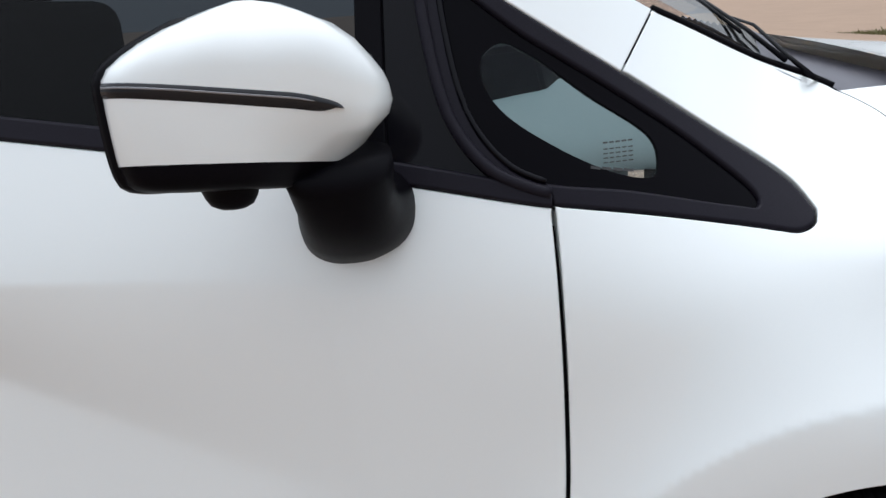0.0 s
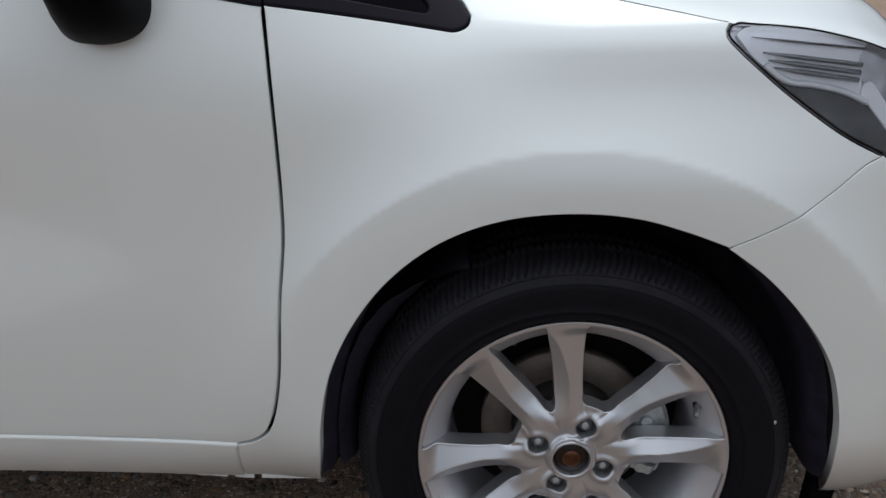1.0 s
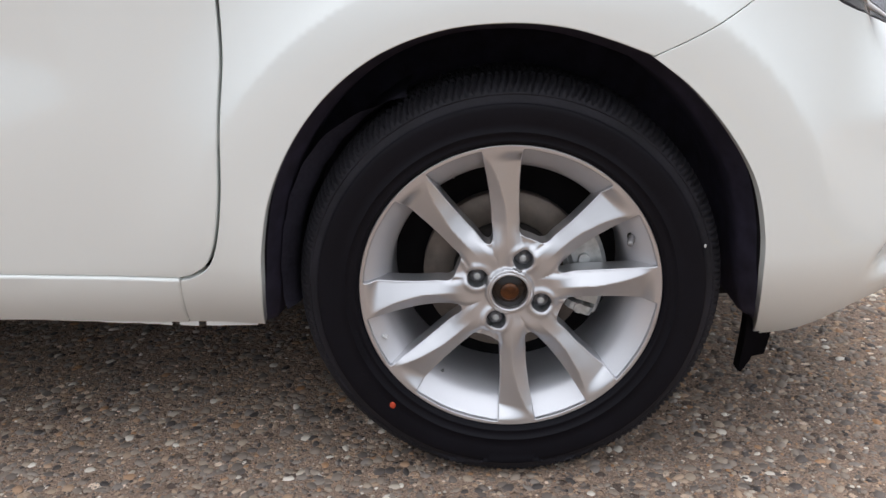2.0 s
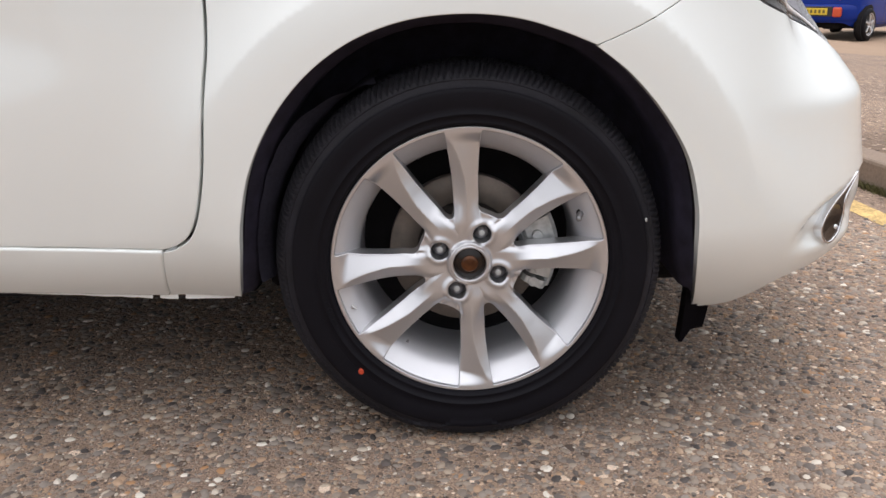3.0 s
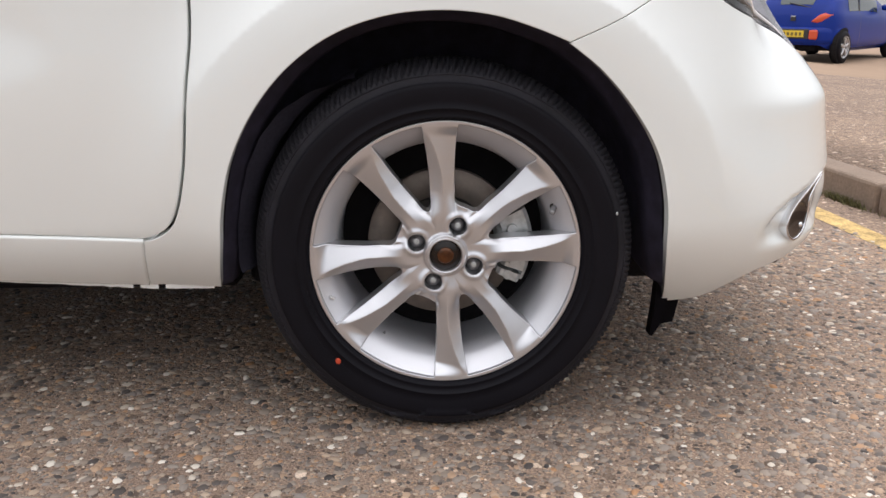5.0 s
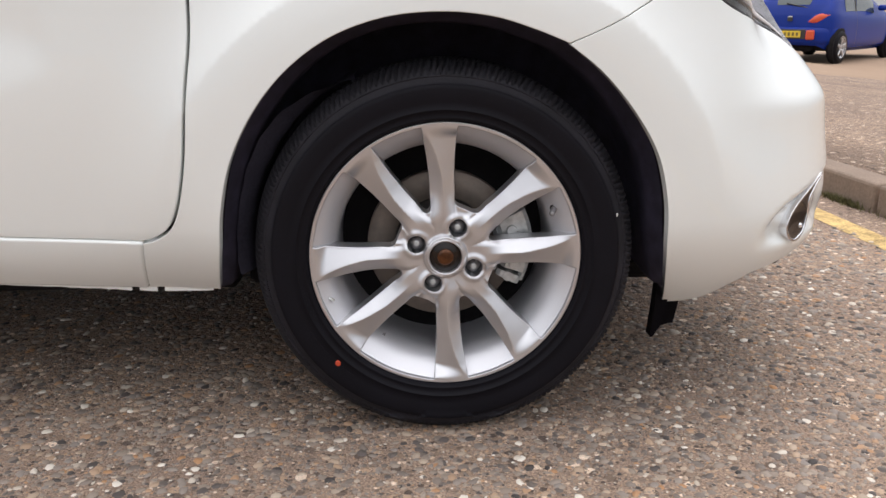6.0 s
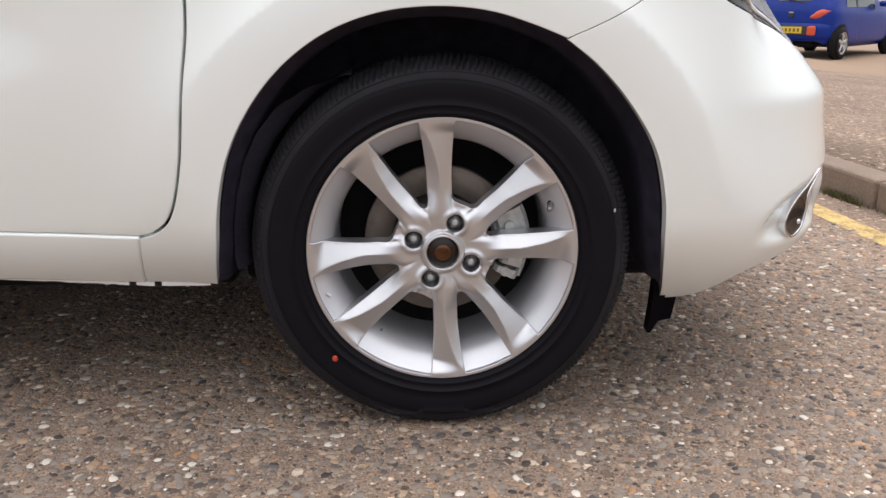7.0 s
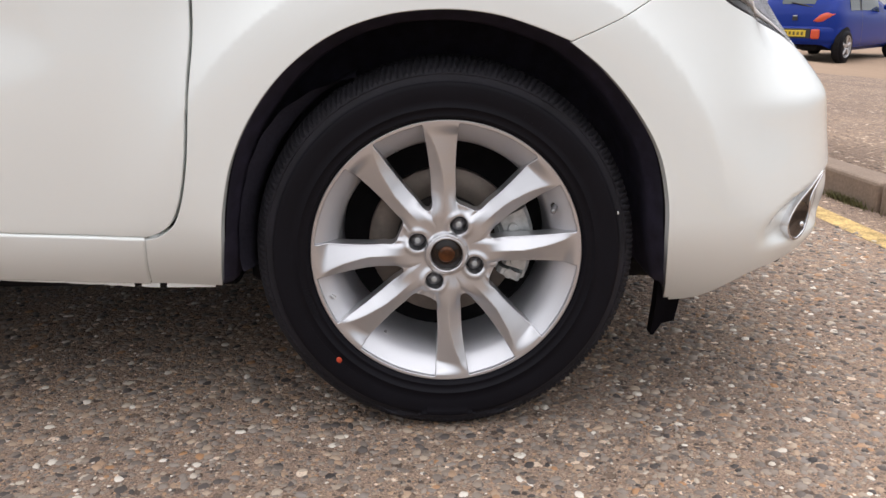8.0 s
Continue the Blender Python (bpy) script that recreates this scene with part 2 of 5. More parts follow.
# ---- mesh helpers ----
def mesh_object(name, verts, faces, mat, parent=None, label="", smooth=True, normals=None):
    me = bpy.data.meshes.new(name)
    me.from_pydata([tuple(map(float, v)) for v in verts], [], [tuple(map(int, f)) for f in faces])
    me.update()
    me.materials.append(mat)
    if smooth:
        me.polygons.foreach_set("use_smooth", [True] * len(me.polygons))
    if normals is not None:
        me.normals_split_custom_set_from_vertices([tuple(map(float, n)) for n in normals])
    ob = new(name, me)
    if parent:
        ob.parent = parent
    if label:
        ob["label"] = label
    return ob


def part(name, bm, mat, parent, label="", smooth=False):
    me = bpy.data.meshes.new(name)
    bmesh.ops.recalc_face_normals(bm, faces=bm.faces)
    bm.to_mesh(me)
    bm.free()
    me.materials.append(mat)
    if smooth:
        me.polygons.foreach_set("use_smooth", [True] * len(me.polygons))
    ob = new(name, me)
    if parent:
        ob.parent = parent
    if label:
        ob["label"] = label
    return ob


def box(size, at=(0, 0, 0), bevel=0.0, seg=2, turn=None):
    bm = bmesh.new()
    bmesh.ops.create_cube(bm, size=1)
    bmesh.ops.scale(bm, vec=size, verts=bm.verts)
    if bevel:
        bmesh.ops.bevel(bm, geom=bm.edges[:], offset=bevel, segments=seg, affect="EDGES", profile=0.5)
    if turn:
        bmesh.ops.rotate(bm, cent=(0, 0, 0), matrix=Euler([radians(a) for a in turn]).to_matrix(), verts=bm.verts)
    bmesh.ops.translate(bm, vec=at, verts=bm.verts)
    return bm


def join(*bms):
    """Several bmeshes as one."""
    first = bms[0]
    for b in bms[1:]:
        me = bpy.data.meshes.new("joined")
        b.to_mesh(me)
        b.free()
        first.from_mesh(me)
        bpy.data.meshes.remove(me)
    return first


def revolve(profile, n=96, bend=None, close=False):
    """Verts and faces of a profile of (radius, y) turned about the y axis. bend(r, y, angle) may change a radius."""
    verts, faces, k = [], [], len(profile)
    for i in range(n):
        a = 2 * math.pi * i / n
        for r, y in profile:
            rr = bend(r, y, a) if bend else r
            verts.append((rr * math.cos(a), y, rr * math.sin(a)))
    for i in range(n):
        j = (i + 1) % n
        for p in range(k - 1 + close):
            q = (p + 1) % k
            faces.append((i * k + p, i * k + q, j * k + q, j * k + p))
    return verts, faces


def spline(pts, step=0.007, closed=False):
    """A Catmull-Rom line through 2D or 3D points, evenly stepped."""
    p = np.array(pts, float)
    ext = np.vstack([p[-1], p, p[:2]]) if closed else np.vstack([2 * p[0] - p[1], p, 2 * p[-1] - p[-2]])
    line = []
    for i in range(1, len(ext) - 2):
        p0, p1, p2, p3 = ext[i - 1 : i + 3]
        d0, d1, d2 = [max(1e-6, np.linalg.norm(b - a)) ** 0.5 for a, b in ((p0, p1), (p1, p2), (p2, p3))]
        m1 = ((p1 - p0) / d0 - (p2 - p0) / (d0 + d1) + (p2 - p1) / d1) * d1
        m2 = ((p2 - p1) / d1 - (p3 - p1) / (d1 + d2) + (p3 - p2) / d2) * d1
        for t in np.linspace(0, 1, 16, endpoint=False):
            line.append((2 * t**3 - 3 * t * t + 1) * p1 + (t**3 - 2 * t * t + t) * m1 + (-2 * t**3 + 3 * t * t) * p2 + (t**3 - t * t) * m2)
    line.append(p[0] if closed else p[-1])
    line = np.array(line)
    s = np.r_[0, np.cumsum(np.linalg.norm(np.diff(line, axis=0), axis=1))]
    n = max(2, int(round(s[-1] / step)) + 1)
    q = np.linspace(0, s[-1], n)
    res = np.stack([np.interp(q, s, line[:, c]) for c in range(p.shape[1])], 1)
    return res[:-1] if closed else res


def smooth_table(xs, ys):
    """A function that runs smoothly through a small table."""
    line = spline(list(zip(xs, ys)), 0.0015)
    return lambda v: np.interp(v, line[:, 0], line[:, 1])


def chain(*lines):
    """One closed loop from open lines laid end to end."""
    pts = []
    for line in lines:
        for p in line:
            if not pts or np.hypot(*(np.array(p) - pts[-1])) > 0.0015:
                pts.append(np.array(p, float))
    if np.hypot(*(pts[0] - pts[-1])) < 0.0015:
        pts.pop()
    return np.array(pts)


def area2(loop):
    x, y = loop.T
    return 0.5 * np.sum(x * np.roll(y, -1) - y * np.roll(x, -1))


def outward2(loop):
    t = np.roll(loop, -1, 0) - np.roll(loop, 1, 0)
    t /= np.maximum(1e-9, np.hypot(t[:, 0], t[:, 1]))[:, None]
    return np.stack([t[:, 1], -t[:, 0]], 1)


def shrink(loop, d):
    """The loop (counter-clockwise) moved inwards by d."""
    return loop - outward2(loop) * d


def inside2(loop, pts):
    x, y = pts[:, 0], pts[:, 1]
    res = np.zeros(len(pts), bool)
    for (x0, y0), (x1, y1) in zip(loop, np.roll(loop, -1, 0)):
        if y0 != y1:
            res ^= ((y0 > y) != (y1 > y)) & (x < (x1 - x0) * (y - y0) / (y1 - y0) + x0)
    return res


def far2(loop, pts, d):
    """Which points keep the distance d from the loop."""
    ok = np.ones(len(pts), bool)
    for a, b in zip(loop, np.roll(loop, -1, 0)):
        ab = b - a
        t = np.clip(((pts - a) @ ab) / max(1e-12, ab @ ab), 0, 1)
        ok &= np.hypot(*(pts - a - t[:, None] * ab).T) > d
    return ok


def sheet(name, loop, surface, mat, parent, holes=(), grid=0.014, gap=0.0, depth=0.016, edge=0.0025, hole_depth=None, label="", wall=None):
    """A pressed panel: the loop (and holes) in the surface's two parameters, with rounded edges turned inwards by depth."""
    loop = loop if area2(loop) > 0 else loop[::-1]
    loop = shrink(loop, gap) if gap else loop
    holes = [h if area2(h) < 0 else h[::-1] for h in holes]
    lo, hi = loop.min(0), loop.max(0)
    gx, gy = np.meshgrid(np.arange(lo[0], hi[0], grid), np.arange(lo[1], hi[1], grid * 0.9))
    gx = gx + (np.arange(gx.shape[0]) % 2)[:, None] * grid * 0.5
    pts = np.stack([gx.ravel(), gy.ravel()], 1)
    pts = pts[inside2(loop, pts)]
    for h in holes:
        pts = pts[~inside2(h, pts)]
    for h in (loop, *holes):
        pts = pts[far2(h, pts, grid * 0.55)]
    loops, start, edges = [loop, *holes], 0, []
    for h in loops:
        k = len(h)
        edges += [(start + i, start + (i + 1) % k) for i in range(k)]
        start += k
    flat = np.vstack([*loops, pts])
    v2, _, tris, orig, _, _ = geometry.delaunay_2d_cdt([Vector(p) for p in flat], edges, [], 0, 1e-7)
    v2 = np.array([tuple(p) for p in v2])
    tris = np.array([t for t in tris if len(t) == 3])
    cen = v2[tris].mean(1)
    keep = inside2(loop, cen)
    for h in holes:
        keep &= ~inside2(h, cen)
    tris = tris[keep]
    back = {o: i for i, os in enumerate(orig) for o in os}
    a, b = v2[:, 0], v2[:, 1]
    pos = surface(a, b)
    e = 5e-4
    da, db = surface(a + e, b) - surface(a - e, b), surface(a, b + e) - surface(a, b - e)
    nor = np.cross(da, db)
    nor /= np.linalg.norm(nor, axis=1)[:, None]
    verts, norms, faces = [pos], [nor], [tuple(t) for t in tris]
    count, first = len(pos), 0
    for li, h in enumerate(loops):
        k = len(h)
        idx = np.array([back[first + i] for i in range(k)])
        first += k
        o2 = outward2(h)
        o3 = o2[:, :1] * da[idx] / (2 * e) + o2[:, 1:] * db[idx] / (2 * e)
        o3 /= np.linalg.norm(o3, axis=1)[:, None]
        d = depth if li == 0 or hole_depth is None else hole_depth
        p, n = pos[idx], nor[idx]
        if wall is not None and li:
            n = np.tile(np.array(wall, float), (k, 1))
            o3 = o3 - n * np.sum(o3 * n, axis=1)[:, None]
            o3 /= np.linalg.norm(o3, axis=1)[:, None]
        rings = [(p + o3 * edge * 0.62 - n * edge * 0.22, (o3 + n) * 0.7071), (p + o3 * edge - n * edge, o3), (p + o3 * edge - n * d, o3)]
        last = idx
        for rp, rn in rings:
            ring = np.arange(count, count + k)
            count += k
            verts.append(rp)
            norms.append(rn)
            for i in range(k):
                j = (i + 1) % k
                faces.append((last[i], ring[i], ring[j], last[j]))
            last = ring
    return mesh_object(name, np.vstack(verts), faces, mat, parent, label, True, np.vstack(norms))


def tube(name, pts, radius, mat, parent, label="", n=10, taper=None):
    """A round bar along 3D points."""
    p = np.array(pts, float)
    verts, faces = [], []
    up = np.array([0.0, 0.0, 1.0])
    for i, c in enumerate(p):
        t = p[min(i + 1, len(p) - 1)] - p[max(i - 1, 0)]
        t /= np.linalg.norm(t)
        s = np.cross(t, up if abs(t[2]) < 0.9 else (1, 0, 0))
        s /= np.linalg.norm(s)
        w = np.cross(s, t)
        r = radius if taper is None else radius * taper[i]
        for k in range(n):
            a = 2 * math.pi * k / n
            verts.append(c + r * (math.cos(a) * s + math.sin(a) * w))
    for i in range(len(p) - 1):
        for k in range(n):
            j = (k + 1) % n
            faces.append((i * n + k, i * n + j, i * n + n + j, i * n + n + k))
    faces.append(tuple(range(n))[::-1])
    faces.append(tuple(range((len(p) - 1) * n, len(p) * n)))
    return mesh_object(name, verts, faces, mat, parent, label)


def ease(a, b, x):
    t = np.clip((np.asarray(x, float) - a) / (b - a), 0, 1)
    return t * t * (3 - 2 * t)


# ---- ground ----
def strip(name, xs, zs, y0, y1, mat, steps=2):
    ys = np.linspace(y0, y1, steps)
    verts = [(x, y, z) for y in ys for x, z in zip(xs, zs)]
    k = len(xs)
    faces = [(j * k + i, j * k + i + 1, j * k + k + i + 1, j * k + k + i) for j in range(steps - 1) for i in range(k - 1)]
    return mesh_object(name, verts, faces, mat)


tagged(strip("ground", [-160, -60, 1.7, 3.0, 5.0, 7.4, 12, 40, 300], [-0.03, -0.012, -0.012, -0.06, -0.135, -0.385, -0.385, -0.385, -0.385], -160, 300, SAND, 24), "pale sandy gravel ground running to the distance", "ground", kind="structure")
def kerb_x(y):
    return 1.50 - 0.10 * (y - 1.55)


def road():
    ys = np.linspace(-40, 40, 81)
    verts = []
    for y in ys:
        verts += [(-40, y, 0), (-3, y, 0), (max(1.75, kerb_x(y) + 0.06), y, 0)]
    faces = [(3 * i + q, 3 * i + q + 1, 3 * i + q + 4, 3 * i + q + 3) for i in range(len(ys) - 1) for q in range(2)]
    return mesh_object("road", verts, faces, ROAD)


tagged(road(), "worn exposed-aggregate road surface with stone chips", "road", kind="structure")


def pavement():
    ys = np.linspace(-14, 26, 41)
    verts, k = [], 7
    for y in ys:
        turn = max(0.0, min(1.0, (y - 8.9) / 0.6))
        x0 = kerb_x(y) + 0.13
        for x, z in ((x0, 0.0), (x0, 0.094), (x0 + 0.6, 0.085), (3.2, 0.015), (4.4, -0.07), (5.25, -0.150), (7.2, -0.345)):
            verts.append((max(x, x0), y, z - 0.25 * turn))
    faces = [(j * k + i, j * k + i + 1, j * k + k + i + 1, j * k + k + i) for j in range(len(ys) - 1) for i in range(k - 1)]
    return mesh_object("pavement", verts, faces, PAVE)


tagged(pavement(), "worn brown-grey asphalt footway behind the kerb", "pavement", kind="structure")


def yellow_line():
    ys = np.linspace(-6, 14, 81)
    verts = []
    for i, y in enumerate(ys):
        c = 1.3435 - 0.074 * (y - 1.13)
        w = 0.044 + 0.004 * noise.noise((0, y * 3, 7))
        verts += [(c - w, y, 0.0014), (c + w, y, 0.0014)]
    faces = [(2 * i, 2 * i + 1, 2 * i + 3, 2 * i + 2) for i in range(len(ys) - 1)]
    return mesh_object("road_line", verts, faces, YELLOW)


tagged(yellow_line(), "faded yellow line painted along the kerb", "road line", kind="structure")

kerb = tagged(new("kerb"), "weathered concrete kerb stones with weeds at the foot", "kerb", kind="structure")
stone = None
for k in range(-6, 14):
    y0 = 1.43 + k * 0.915
    yc = y0 + 0.4575
    if stone is None:
        b = box((0.13, 0.905, 0.16), (0.065, 0, 0.02), 0.012, 2)
        stone = part("kerb_stone", b, KERB, kerb, smooth=False)
    else:
        o = stone.copy()
        scene.collection.objects.link(o)
    o = stone if k == -6 else o
    o.matrix_basis = pose(kerb_x(yc), yc, 0.0, 0, 0, math.degrees(math.atan(0.10)))


def chips(n, x0, x1, y0, y1, small, large, seed):
    """Rounded stones set in the road, most of them nearly flush with it."""
    rng = np.random.default_rng(seed)
    cx, cy = rng.uniform(x0, x1, n), rng.uniform(y0, y1, n)
    size = small + (large - small) * rng.random(n) ** 1.9
    turn, long = rng.uniform(0, 6.283, n), rng.uniform(0.55, 1.0, n)
    high = size * rng.uniform(0.06, 0.30, n)
    ct, st = np.cos(turn), np.sin(turn)
    k = 7
    verts, faces = np.zeros((n, 2 * k + 1, 3)), []
    for q in range(k):
        a = q * 6.2832 / k + rng.uniform(-0.25, 0.25, n)
        r = size * rng.uniform(0.8, 1.1, n)
        for ring, (scale, z) in enumerate(((1.0, -0.0008), (0.72, 0.78))):
            px, py = r * scale * np.cos(a), r * scale * np.sin(a) * long
            zz = np.full(n, z) if ring == 0 else high * z
            verts[:, ring * k + q] = np.stack([cx + px * ct - py * st, cy + px * st + py * ct, zz], 1)
    verts[:, 2 * k] = np.stack([cx, cy, high], 1)
    base = np.arange(n) * (2 * k + 1)
    for q in range(k):
        p = (q + 1) % k
        faces.append(np.stack([base + q, base + p, base + k + p], 1))
        faces.append(np.stack([base + q, base + k + p, base + k + q], 1))
        faces.append(np.stack([base + k + q, base + k + p, base + 2 * k], 1))
    return verts.reshape(-1, 3), np.concatenate(faces)


cv, cf = chips(27000, -1.35, 1.32, -0.62, 1.25, 0.0036, 0.0125, 3)
cv2, cf2 = chips(20000, -1.05, 1.05, -0.55, 0.35, 0.0020, 0.0050, 4)
tagged(mesh_object("gravel", np.vstack([cv, cv2]), np.vstack([cf, cf2 + len(cv)]), CHIPS, smooth=True), "mixed brown, grey and white stone chips in the road", "gravel", kind="stuff")


def weeds(n, seed):
    rng = np.random.default_rng(seed)
    verts, faces = [], []
    for i in range(n):
        y = rng.uniform(1.2, 3.2) if i % 4 == 0 else rng.normal(1.60, 0.06)
        x = kerb_x(y) - abs(rng.normal(0, 0.012)) - 0.002
        h, a, w = rng.uniform(0.008, 0.035), rng.uniform(0, 6.28), rng.uniform(0.001, 0.003)
        dx, dy = math.cos(a), math.sin(a)
        k = len(verts)
        lean = rng.uniform(0.2, 0.9) * h
        verts += [(x - dy * w, y + dx * w, 0), (x + dy * w, y - dx * w, 0), (x - lean * abs(dx), y + lean * dy, h)]
        faces.append((k, k + 1, k + 2))
    return mesh_object("weeds", verts, faces, GRASS, smooth=False)


tagged(weeds(620, 8), "short green and dry weeds along the kerb foot", "weeds", kind="stuff")

# ---- body side surface of the white car ----
AXLE = 0.298
CENTRE = 0.82
PLAN_X = (-3.1, -2.4, -1.6, -0.8, 0.0, 0.25, 0.42, 0.573, 0.706, 0.785, 0.82, 0.83)
PLAN_Y = (0.10, 0.00, -0.022, -0.028, -0.030, -0.030, -0.010, 0.052, 0.185, 0.42, 0.72, 0.82)
PLAN = spline(list(zip(PLAN_X, PLAN_Y)), 0.01)
RUN = np.r_[0, np.cumsum(np.hypot(*np.diff(PLAN, axis=0).T))]
mid = int(np.argmin(np.abs(PLAN[:, 0])))
RUN = RUN - RUN[mid] + PLAN[mid, 0]
WAY = np.gradient(PLAN, axis=0)
WAY = WAY / np.hypot(WAY[:, 0], WAY[:, 1])[:, None]


SHOULDER = spline([(0.60, 0.0), (0.66, 0.0), (0.71, 0.0012), (0.75, 0.0080), (0.785, 0.0166), (0.812, 0.0228), (0.845, 0.0288), (0.868, 0.0355), (0.885, 0.049), (0.903, 0.077), (0.94, 0.143), (1.00, 0.233), (1.5, 0.98)], 0.004)


SCOOP_TOP = smooth_table([0.30, 0.46, 0.512, 0.552, 0.596, 0.65, 0.74, 0.90, 1.5], [0.18, 0.295, 0.334, 0.358, 0.376, 0.389, 0.404, 0.42, 0.45])


def inset(u, z):
    """How far the body lies inside its widest plan line, at the run u and the height z."""
    r = np.hypot(u, z - AXLE)
    front = ease(0.25, 0.5, u)
    s = 0.33 + 1.17 * ease(-0.45, 0.05, u)
    t = z - 0.85
    top = s * 0.5 * (t + np.sqrt(t * t + 0.006))
    fender = ease(-0.22, 0.02, u) * (1 - ease(0.36, 0.52, u))
    top = top + (np.interp(z, SHOULDER[:, 0], SHOULDER[:, 1]) - top) * fender
    low = 0.05 * np.clip((0.36 - z) / 0.11, 0, 3) ** 2 * (1 - front)
    lowf = (0.11 * np.clip((0.36 - z) / 0.19, 0, 2) ** 2 + 0.02 * ease(0.50, 0.80, z)) * front
    # chamfered upper corner of the bumper
    zc, zl = z - 0.532, z - 0.64
    lowf = lowf + (0.36 * (zc + np.sqrt(zc * zc + 0.0002)) - 0.15 * (zl + np.sqrt(zl * zl + 0.0002))) * ease(0.42, 0.68, u)
    tuck = 0.016 * np.clip((0.60 - z) / 0.26, 0, 1) ** 2 * ease(0.30, 0.46, -u)
    waist = 0.002 * np.exp(-(((z - 0.68) / 0.10) ** 2)) * ease(0.15, 0.4, -u)
    # crease round the wheel arch
    d = 0.5 * (r - 0.453 + np.sqrt((r - 0.453) ** 2 + 0.000004))
    flare = 0.019 * (1 - np.exp(-d / 0.055)) * ease(-0.56, -0.26, u) * ease(0.33, 0.52, z)
    # hollow in the door that widens to the rear
    w = np.clip(-0.55 - u, 0, 1)
    zl, zu = 0.602 - 0.36 * w, 0.622 + 0.33 * w
    rise = 0.5 * (z - zl + np.sqrt((z - zl) ** 2 + 0.00003))
    over = 0.5 * (z - zu + np.sqrt((z - zu) ** 2 + 0.00008))
    hollow = np.maximum(0, 0.085 * (rise - over) * ease(0.0, 0.05, w) - 0.085 * over * (zu - zl) / np.maximum(0.05, 0.87 - zu))
    # fog lamp scoop in the bumper
    below = SCOOP_TOP(u) - z
    scoop = 0.022 * ease(0.0, 0.034, below) * ease(0.284, 0.318, z) * ease(0.515, 0.60, u) * (1 - ease(0.80, 0.90, u))
    # the lip of the arch stands proud
    lip = 0.011 * (1 - ease(0.40, 0.56, r)) * ease(0.24, 0.42, z)
    return top + low + lowf + tuck + waist + flare + hollow + scoop - lip


def side(u, z, more=0.0):
    u, z = np.asarray(u, float), np.asarray(z, float)
    bx, by = np.interp(u, RUN, PLAN[:, 0]), np.interp(u, RUN, PLAN[:, 1])
    tx, ty = np.interp(u, RUN, WAY[:, 0]), np.interp(u, RUN, WAY[:, 1])
    d = inset(u, z) + more
    return np.stack([bx - ty * d, by + tx * d, z], -1)


def side_in(d):
    return lambda u, z: side(u, z, d)


# Lines on the body side, as (run, height).
GAP = spline([(-0.372, 0.926), (-0.368, 0.864), (-0.3655, 0.785), (-0.3655, 0.705), (-0.3675, 0.64), (-0.376, 0.572), (-0.389, 0.453), (-0.405, 0.388), (-0.420, 0.359), (-0.436, 0.346), (-0.450, 0.339), (-0.467, 0.335)])
DOOR_LOW = spline([(-0.467, 0.335), (-0.724, 0.345), (-1.36, 0.353)], 0.015)
SILL_JOINT = spline([(-0.467, 0.335), (-0.473, 0.295), (-0.482, 0.243)])
SILL_LOW = spline([(-1.5, 0.266), (-0.72, 0.257), (-0.482, 0.243)], 0.015)
WING_LOW = spline([(-0.482, 0.243), (-0.363, 0.240)])
ARCH_BACK = spline([(-0.363, 0.240), (-0.346, 0.32), (-0.337, 0.385), (-0.319, 0.458), (-0.283, 0.530), (-0.232, 0.592), (-0.165, 0.640), (-0.085, 0.668), (0.0, 0.6755), (0.072, 0.668), (0.132, 0.650), (0.180, 0.631)])
ARCH_FRONT = spline([(0.180, 0.631), (0.230, 0.591), (0.283, 0.531), (0.322, 0.466), (0.341, 0.394), (0.350, 0.320), (0.369, 0.255), (0.400, 0.190)])
SEAM = spline([(0.180, 0.631), (0.209, 0.643), (0.254, 0.664), (0.305, 0.692), (0.348, 0.719), (0.372, 0.728)])
LAMP_LOW = spline([(0.1935, 0.8885), (0.183, 0.8865), (0.1765, 0.881), (0.175, 0.876), (0.1757, 0.871), (0.1899, 0.8559), (0.2145, 0.834), (0.253, 0.8025), (0.287, 0.777), (0.323, 0.753), (0.372, 0.728)])
LAMP_LOW2 = spline([(0.372, 0.728), (0.439, 0.688), (0.488, 0.673), (0.568, 0.660), (0.66, 0.648), (0.725, 0.631), (0.760, 0.617), (0.80, 0.602)])
LAMP_TOP = spline([(0.1935, 0.8885), (0.213, 0.8865), (0.237, 0.8845), (0.279, 0.879), (0.341, 0.864), (0.375, 0.853), (0.50, 0.812), (0.64, 0.760), (0.77, 0.695), (0.83, 0.622)])
LAMP_END = spline([(0.80, 0.602), (0.822, 0.609), (0.83, 0.622)], 0.004)
HOOD_GAP = spline([(-0.075, 0.9985), (-0.0648, 0.9937), (-0.0384, 0.977), (-0.0085, 0.947), (0.010, 0.9335), (0.0195, 0.9285), (0.0475, 0.9185), (0.0755, 0.912), (0.1316, 0.9005), (0.167, 0.893), (0.1935, 0.8885)])
SCREEN_EDGE = spline([(-0.270, 1.0935), (-0.241, 1.079), (-0.153, 1.033), (-0.10, 1.011), (-0.075, 0.9985)])
PILLAR_SEAM = spline([(-0.305, 1.038), (-0.270, 1.0935)])
TRIM_TOP = spline([(-0.128, 0.901), (-0.145, 0.924), (-0.220, 0.978), (-0.305, 1.038)])
TRIM_TIP = spline([(-0.165, 0.8885), (-0.145, 0.886), (-0.131, 0.892), (-0.128, 0.901)], 0.004)
TRIM_LOW = spline([(-0.372, 0.926), (-0.280, 0.910), (-0.165, 0.8885)])
